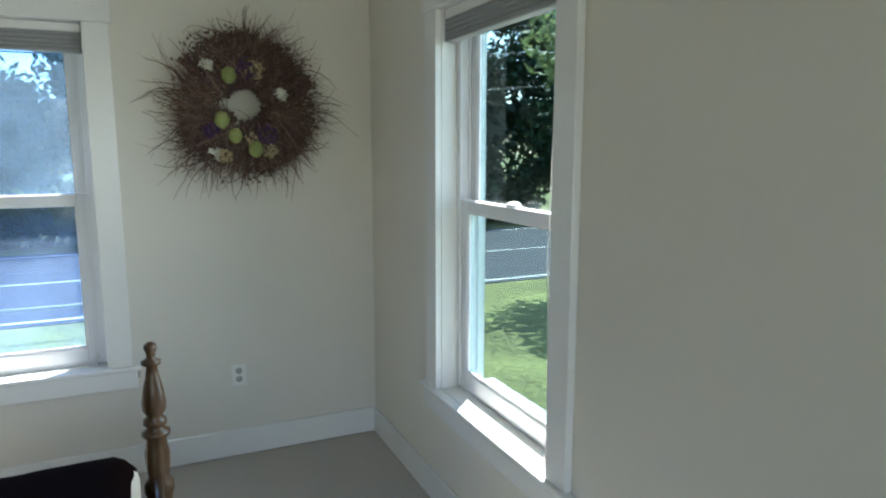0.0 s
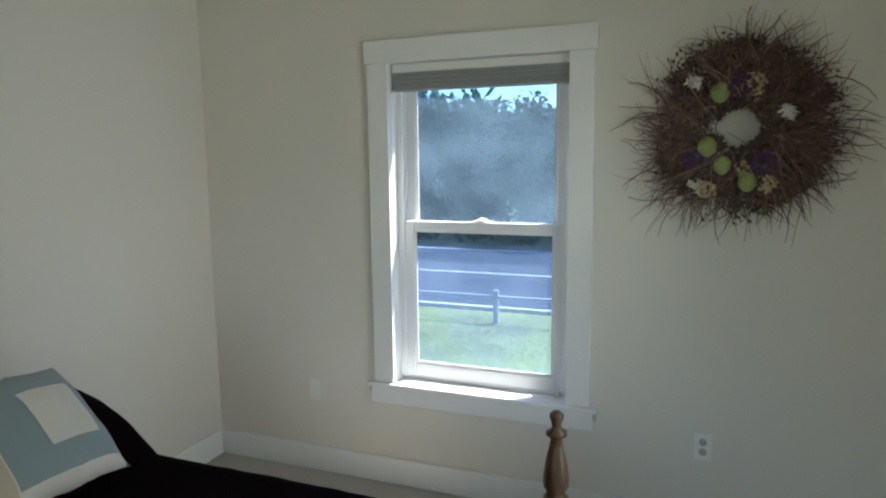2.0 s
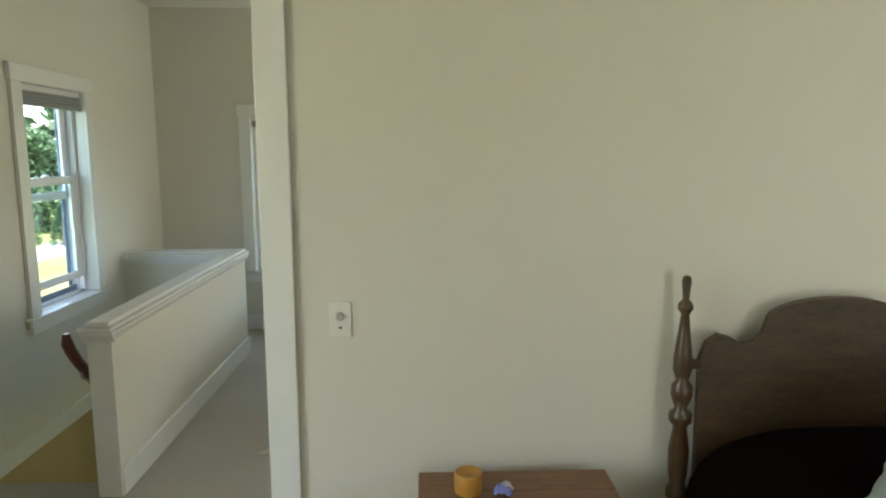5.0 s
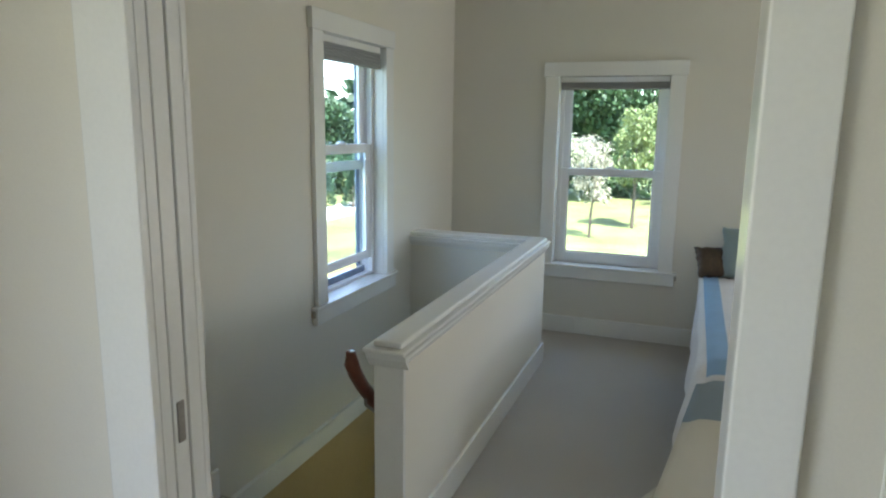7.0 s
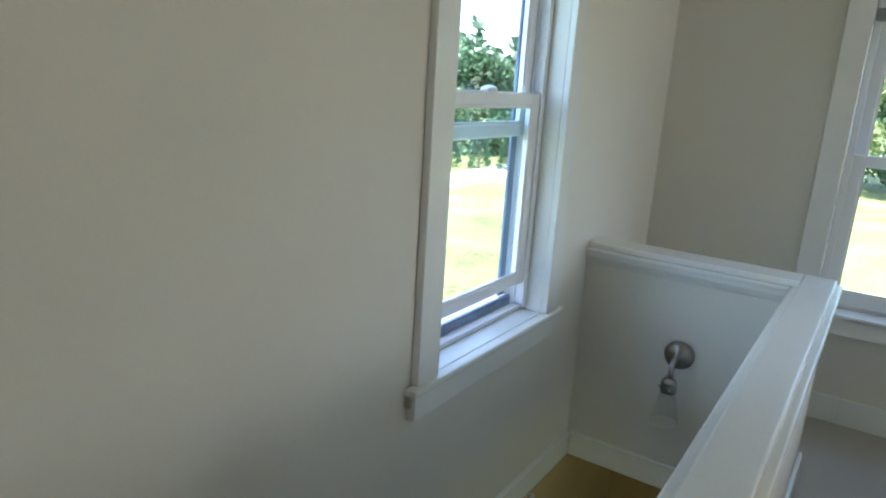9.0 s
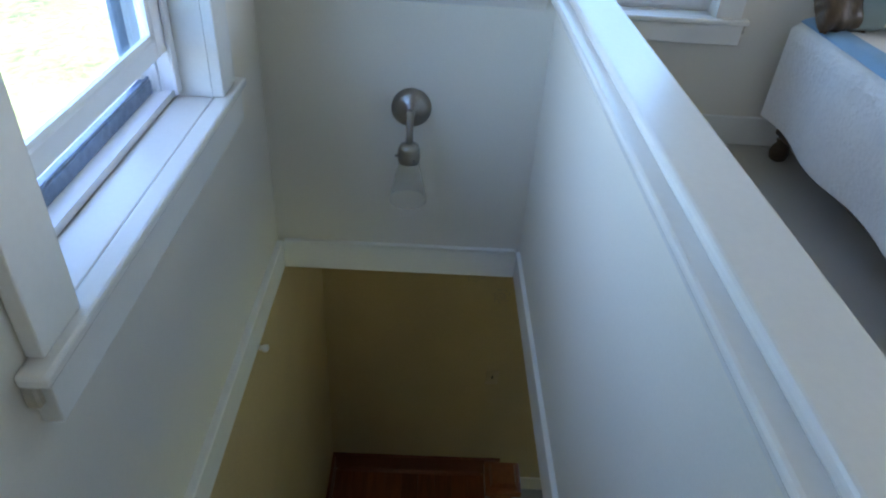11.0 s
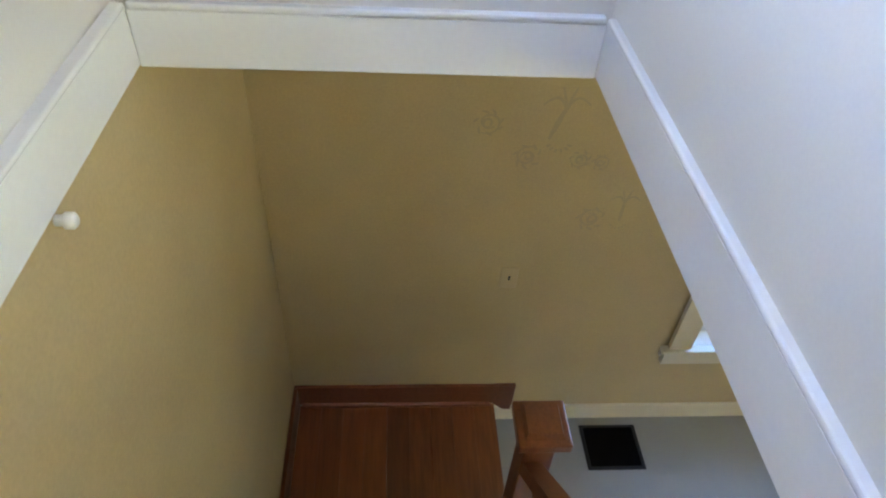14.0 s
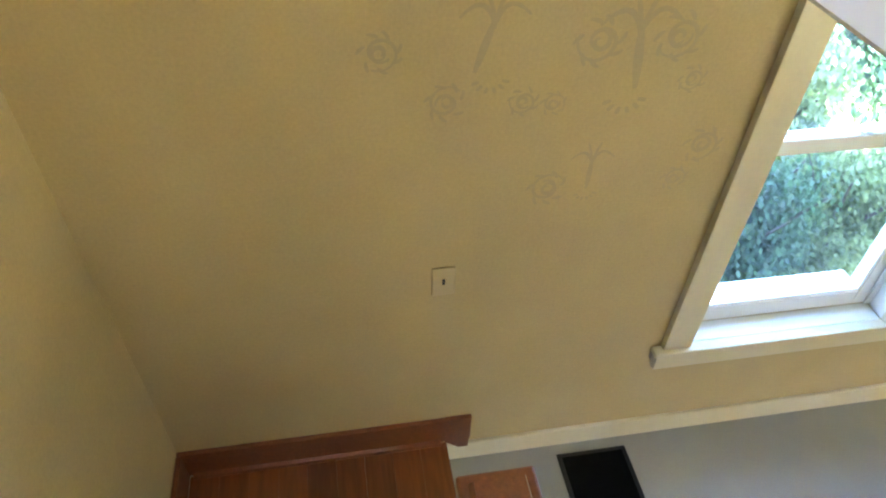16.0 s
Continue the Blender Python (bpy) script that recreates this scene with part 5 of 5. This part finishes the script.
def overhead_cable(lift):
    """Cable slung between two poles beside the road, sagging to its lowest a little off the middle."""
    ob = thing("overhead_cable", pose(0, 18.5, GZ), "thin dark overhead cable slung along the road", "cable", "overhead cables")
    pts = []
    for k in range(41):
        x = -34 + 1.7 * k
        pts.append((x, 0, 5.66 + lift + 0.0033 * (x + 4) ** 2))
    part("wire", tube(bmesh.new(), pts, 0.018, 6), SLOT, ob)
    for x in (-34.0, 34.0):
        part("pole", tube(bmesh.new(), [(x, 0.14 + lift * 0.3, 0), (x, 0.14 + lift * 0.3, 5.9 + lift + 0.0033 * (x + 4) ** 2)], [0.14, 0.11], 10), BARK, ob)
    return ob


overhead_cable(0.0)
overhead_cable(1.05)


def crown(bm, rnd, centre, rad, count, size, squash=0.8, lumps=9):
    """Leaves in uneven clumps round a centre."""
    cs = []
    for _ in range(lumps):
        d = Vector((rnd.gauss(0, 1), rnd.gauss(0, 1), rnd.gauss(0, 0.8))).normalized() * rnd.uniform(0.25, 0.8)
        cs.append((Vector(centre) + Vector((d.x * rad, d.y * rad, d.z * rad * squash)), rad * rnd.uniform(0.28, 0.5)))
    for _ in range(count):
        c, r = rnd.choice(cs)
        p = c + Vector((rnd.gauss(0, 1), rnd.gauss(0, 1), rnd.gauss(0, 1))).normalized() * r * rnd.random() ** 0.4
        n = Vector((rnd.gauss(0, 1), rnd.gauss(0, 1), rnd.gauss(0.5, 1))).normalized()
        t = n.cross(Vector((0.3, 0.5, 0.2))).normalized() * size * rnd.uniform(0.6, 1.3)
        b = n.cross(t) * 0.6
        vs = [bm.verts.new(p - t), bm.verts.new(p + b), bm.verts.new(p + t), bm.verts.new(p - b)]
        bm.faces.new(vs)


def tree(x, y, height, rad, mat, label, seed, count=2600, size=0.22, trunk=0.18, squash=0.85, low=0.35):
    rnd = random.Random(seed)
    ob = thing("tree", pose(x, y, GZ), label, "tree", "garden trees")
    top = Vector((rnd.uniform(-0.4, 0.4), rnd.uniform(-0.4, 0.4), height * 0.75))
    bm = tube(bmesh.new(), [(0, 0, 0), (0.02, 0.03, height * 0.2), top * 0.6, top], [trunk * 1.3, trunk, trunk * 0.6, trunk * 0.15], 10)
    for k in range(9):
        z = height * rnd.uniform(low, 0.65)
        a = rnd.uniform(0, 6.28)
        tip = Vector((math.cos(a) * rad * 0.75, math.sin(a) * rad * 0.75, z + height * rnd.uniform(0.12, 0.28)))
        b = Vector((top.x * z / height, top.y * z / height, z))
        tube(bm, [b, b.lerp(tip, 0.5) + Vector((0, 0, 0.1)), tip], [trunk * 0.35, trunk * 0.2, trunk * 0.05], 6)
    part("trunk", bm, BARK, ob)
    bm = bmesh.new()
    crown(bm, rnd, (0, 0, height * (low + (1 - low) * 0.5)), max(rad, 0.1), count, size, squash * height * (1 - low) * 0.5 / rad, 14)
    part("crown", bm, mat, ob)
    return ob


def conifer(x, y, height, rad, seed):
    rnd = random.Random(seed)
    ob = thing("conifer", pose(x, y, GZ), "dark green columnar conifer in a row", "tree", "conifer row")
    part("trunk", tube(bmesh.new(), [(0, 0, 0), (0, 0, height * 0.9)], [0.09, 0.02], 8), BARK, ob)
    bm = bmesh.new()
    for _ in range(1300):
        h = rnd.random() ** 0.8
        r = rad * (1 - h) ** 0.6 * rnd.uniform(0.6, 1.08)
        a = rnd.uniform(0, 6.28)
        p = Vector((r * math.cos(a), r * math.sin(a), 0.1 + h * height))
        d = Vector((math.cos(a), math.sin(a), 0.9)).normalized() * 0.13
        s = d.cross(Vector((rnd.gauss(0, 1), rnd.gauss(0, 1), 0.2))).normalized() * 0.06
        bm.faces.new([bm.verts.new(p - s), bm.verts.new(p + d), bm.verts.new(p + s)])
    part("crown", bm, LEAFBLUE, ob)
    return ob


# north, behind the road
# Higher off the north window's line of sight, to cut sky light.
for k in range(9):
    tree(-22 + 5.2 * k, 38.5 + (k * 7 % 4), (8.0 if -18 < -22 + 5.2 * k < -3 else 13.0) + 0.5 * (k * 3 % 4), 3.2, LEAFDARK, "tall dark tree behind the road", 20 + k, 2400, 0.40, 0.28, low=0.04)
# east, beyond the side road
for k in range(8):
    tree(39 + (k * 5 % 4), -6 + 5.4 * k, 14 + (k * 3 % 4), 3.8, LEAFDARK, "tall dark tree beyond the side road", 50 + k, 2400, 0.40, 0.3, low=0.03)
# Mostly out of view; crown sized and placed to shade the east lawn.
tree(14.2, 16.6, 12.5, 3.4, LEAFPALE, "broad sunlit tree on the lawn, set to shade the grass", 71, 6500, 0.17, 0.2, low=0.22)
# south and west lawn
for x, y, h, r, mt, lab, n, sz in (
    (-41.0, -24.6, 7.8, 2.7, LEAF, "round green tree behind the conifers", 6500, 0.15), (-44.5, -18.5, 9.0, 3.0, LEAFPALE, "yellow-green tree behind the lawn", 6000, 0.17), (-38, -31, 8.6, 3.0, LEAFPALE, "yellow-green tree behind the lawn", 6000, 0.17),
    (-42, -35, 9.5, 3.2, LEAF, "green tree behind the conifers", 6000, 0.17), (-41, -13.5, 11, 3.6, LEAF, "tall green tree behind the lawn", 7000, 0.18), (-44, -6, 12, 4.2, LEAF, "large green tree at the lawn's edge", 8000, 0.2),
    (-43, 3, 13, 4.4, LEAF, "large green tree at the lawn's edge", 8000, 0.2), (-46, 11, 14, 4.6, LEAFDARK, "large shady tree at the lawn's edge", 6000, 0.25), (-48, -11, 13, 4.4, LEAFDARK, "large shady tree at the lawn's edge", 7000, 0.22),
):
    tree(x, y, h, r, mt, lab, int(100 + x * 3 + y), n, sz, 0.16, low=0.10)
tree(-29.5, -4.35, 5.3, 1.25, WHITELEAF, "slender pale young tree on the lawn", 301, 1900, 0.075, 0.05, low=0.16)
tree(-33.0, -2.9, 7.0, 1.45, LEAFPALE, "yellow-green young tree on the lawn", 302, 3600, 0.10, 0.07, low=0.14)
for k in range(9):
    conifer(-2.6 + 36.0 * math.cos(radians(203.5 + 2.5 * k)), -1.0 + 36.0 * math.sin(radians(203.5 + 2.5 * k)), 1.75 + 0.15 * (k % 4), 0.62, 400 + k)


def far_woods():
    rnd = random.Random(77)
    bm = bmesh.new()
    for k in range(70):
        a = 2 * math.pi * k / 70
        crown(bm, rnd, (95 * math.cos(a), 95 * math.sin(a), GZ + 7), 7, 160, 1.1, 1.0, 5)
    return tagged(link("far_woods", bm, LEAFDARK), "distant belt of dark woods round the lawns", "woods", "", "stuff")


far_woods()


def shrub(x, y, r, seed, mat=LEAF):
    rnd = random.Random(seed)
    ob = thing("shrub", pose(x, y, GZ), "leafy green shrub outside the lower window", "shrub", "shrubs by the house")
    bm = bmesh.new()
    for k in range(7):
        a = k * 0.9
        tube(bm, [(0, 0, 0), (0.2 * r * math.cos(a), 0.2 * r * math.sin(a), 0.6 * r), (0.6 * r * math.cos(a), 0.6 * r * math.sin(a), 1.3 * r)], [0.03, 0.02, 0.006], 6)
    part("stems", bm, BARK, ob)
    bm = bmesh.new()
    crown(bm, rnd, (0, 0, r * 0.85), r, 15000 if x > -8 else 6000, 0.020 if x > -8 else 0.034, 1.0, 18)
    part("crown", bm, mat, ob)
    return ob


for k, (x, y, r) in enumerate(((-7.5, -1.1, 0.62), (-7.6, -0.25, 0.68), (-7.45, 0.55, 0.64), (-7.6, 1.4, 0.6), (-8.5, -0.8, 0.66), (-8.6, 0.3, 0.72), (-8.5, 1.3, 0.68), (-11.2, 0.3, 0.66), (-11.5, 1.8, 0.64), (-15.5, 2.6, 0.8), (-9.2, 2.2, 0.70), (-9.7, 3.3, 0.78), (-10.5, 4.3, 0.84), (-10.9, 2.7, 0.74), (-11.7, 5.2, 0.95), (-12.3, 3.7, 0.92), (-13.2, 6.2, 1.1))):
    shrub(x, y, r, 500 + k, LEAF if k % 3 else LEAFPALE)


def thicket(name, line, seed, label, mat, leaf, count, levels, out):
    """Dense undergrowth and low trees along a line, reaching the ground; out leads away from the house."""
    rnd = random.Random(seed)
    verts, faces = [], []
    for x, y in line:
        for lv in range(levels):
            cx = x + out[0] * 1.3 * lv + rnd.uniform(-1, 1)
            cy = y + out[1] * 1.3 * lv + rnd.uniform(-1, 1)
            cz, rad = GZ + (1.5, 4.0, 6.3, 9.8, 13.2)[lv] + rnd.uniform(-0.5, 0.5), 2.4 + 0.25 * lv
            lumps = []
            for _ in range(8):
                d = Vector((rnd.gauss(0, 1), rnd.gauss(0, 1), rnd.gauss(0, 0.8))).normalized() * rad * rnd.uniform(0.2, 0.75)
                lumps.append((Vector((cx, cy, cz)) + d, rad * rnd.uniform(0.3, 0.5)))
            for _ in range(count):
                c, r = rnd.choice(lumps)
                p = c + Vector((rnd.gauss(0, 1), rnd.gauss(0, 1), rnd.gauss(0, 1))).normalized() * r * rnd.random() ** 0.4
                if p.z < GZ + 0.02:
                    p.z = GZ + 0.02 + rnd.uniform(0, 0.5)
                n = Vector((rnd.gauss(0, 1), rnd.gauss(0, 1), rnd.gauss(0.5, 1))).normalized()
                t = n.cross(Vector((0.3, 0.5, 0.2))).normalized() * leaf * rnd.uniform(0.6, 1.3)
                b = n.cross(t) * 0.6
                k = len(verts)
                verts += [p - t, p + b, p + t, p - b]
                faces.append((k, k + 1, k + 2, k + 3))
    me = bpy.data.meshes.new(name)
    me.from_pydata(verts, [], faces)
    me.materials.append(mat)
    return tagged(new(name, me), label, "thicket", "", "stuff")


thicket("thicket", [(-18 + 2.4 * k, 35.0) for k in range(7)], 601, "dense dark thicket behind the road", LEAFDARK, 0.22, 1100, 3, (0, 1))
# Taller either side of the north window's view, to hold back sky light.
thicket("thicket", [(-2 + 2.4 * k, 35.0) for k in range(17)], 605, "tall dark thicket behind the road, screening off sky light", LEAFDARK, 0.24, 800, 5, (0, 1))
thicket("thicket", [(-34 + 2.4 * k, 35.0) for k in range(6)], 606, "tall dark thicket behind the road, screening off sky light", LEAFDARK, 0.24, 800, 5, (0, 1))
thicket("thicket", [(-47.0, -14 + 2.4 * k) for k in range(14)], 603, "dense green thicket at the far edge of the lawn", LEAF, 0.17, 1100, 4, (-1, 0))
thicket("thicket", [(-45.0 + 1.1 * k, -16.0 - 1.9 * k) for k in range(15)], 604, "low green thicket behind the conifers", LEAF, 0.17, 1100, 2, (-1, -0.6))
thicket("thicket", [(39.0, -14 + 2.5 * k) for k in range(24)], 602, "dense dark thicket beyond the side road", LEAFDARK, 0.24, 800, 5, (1, 0))
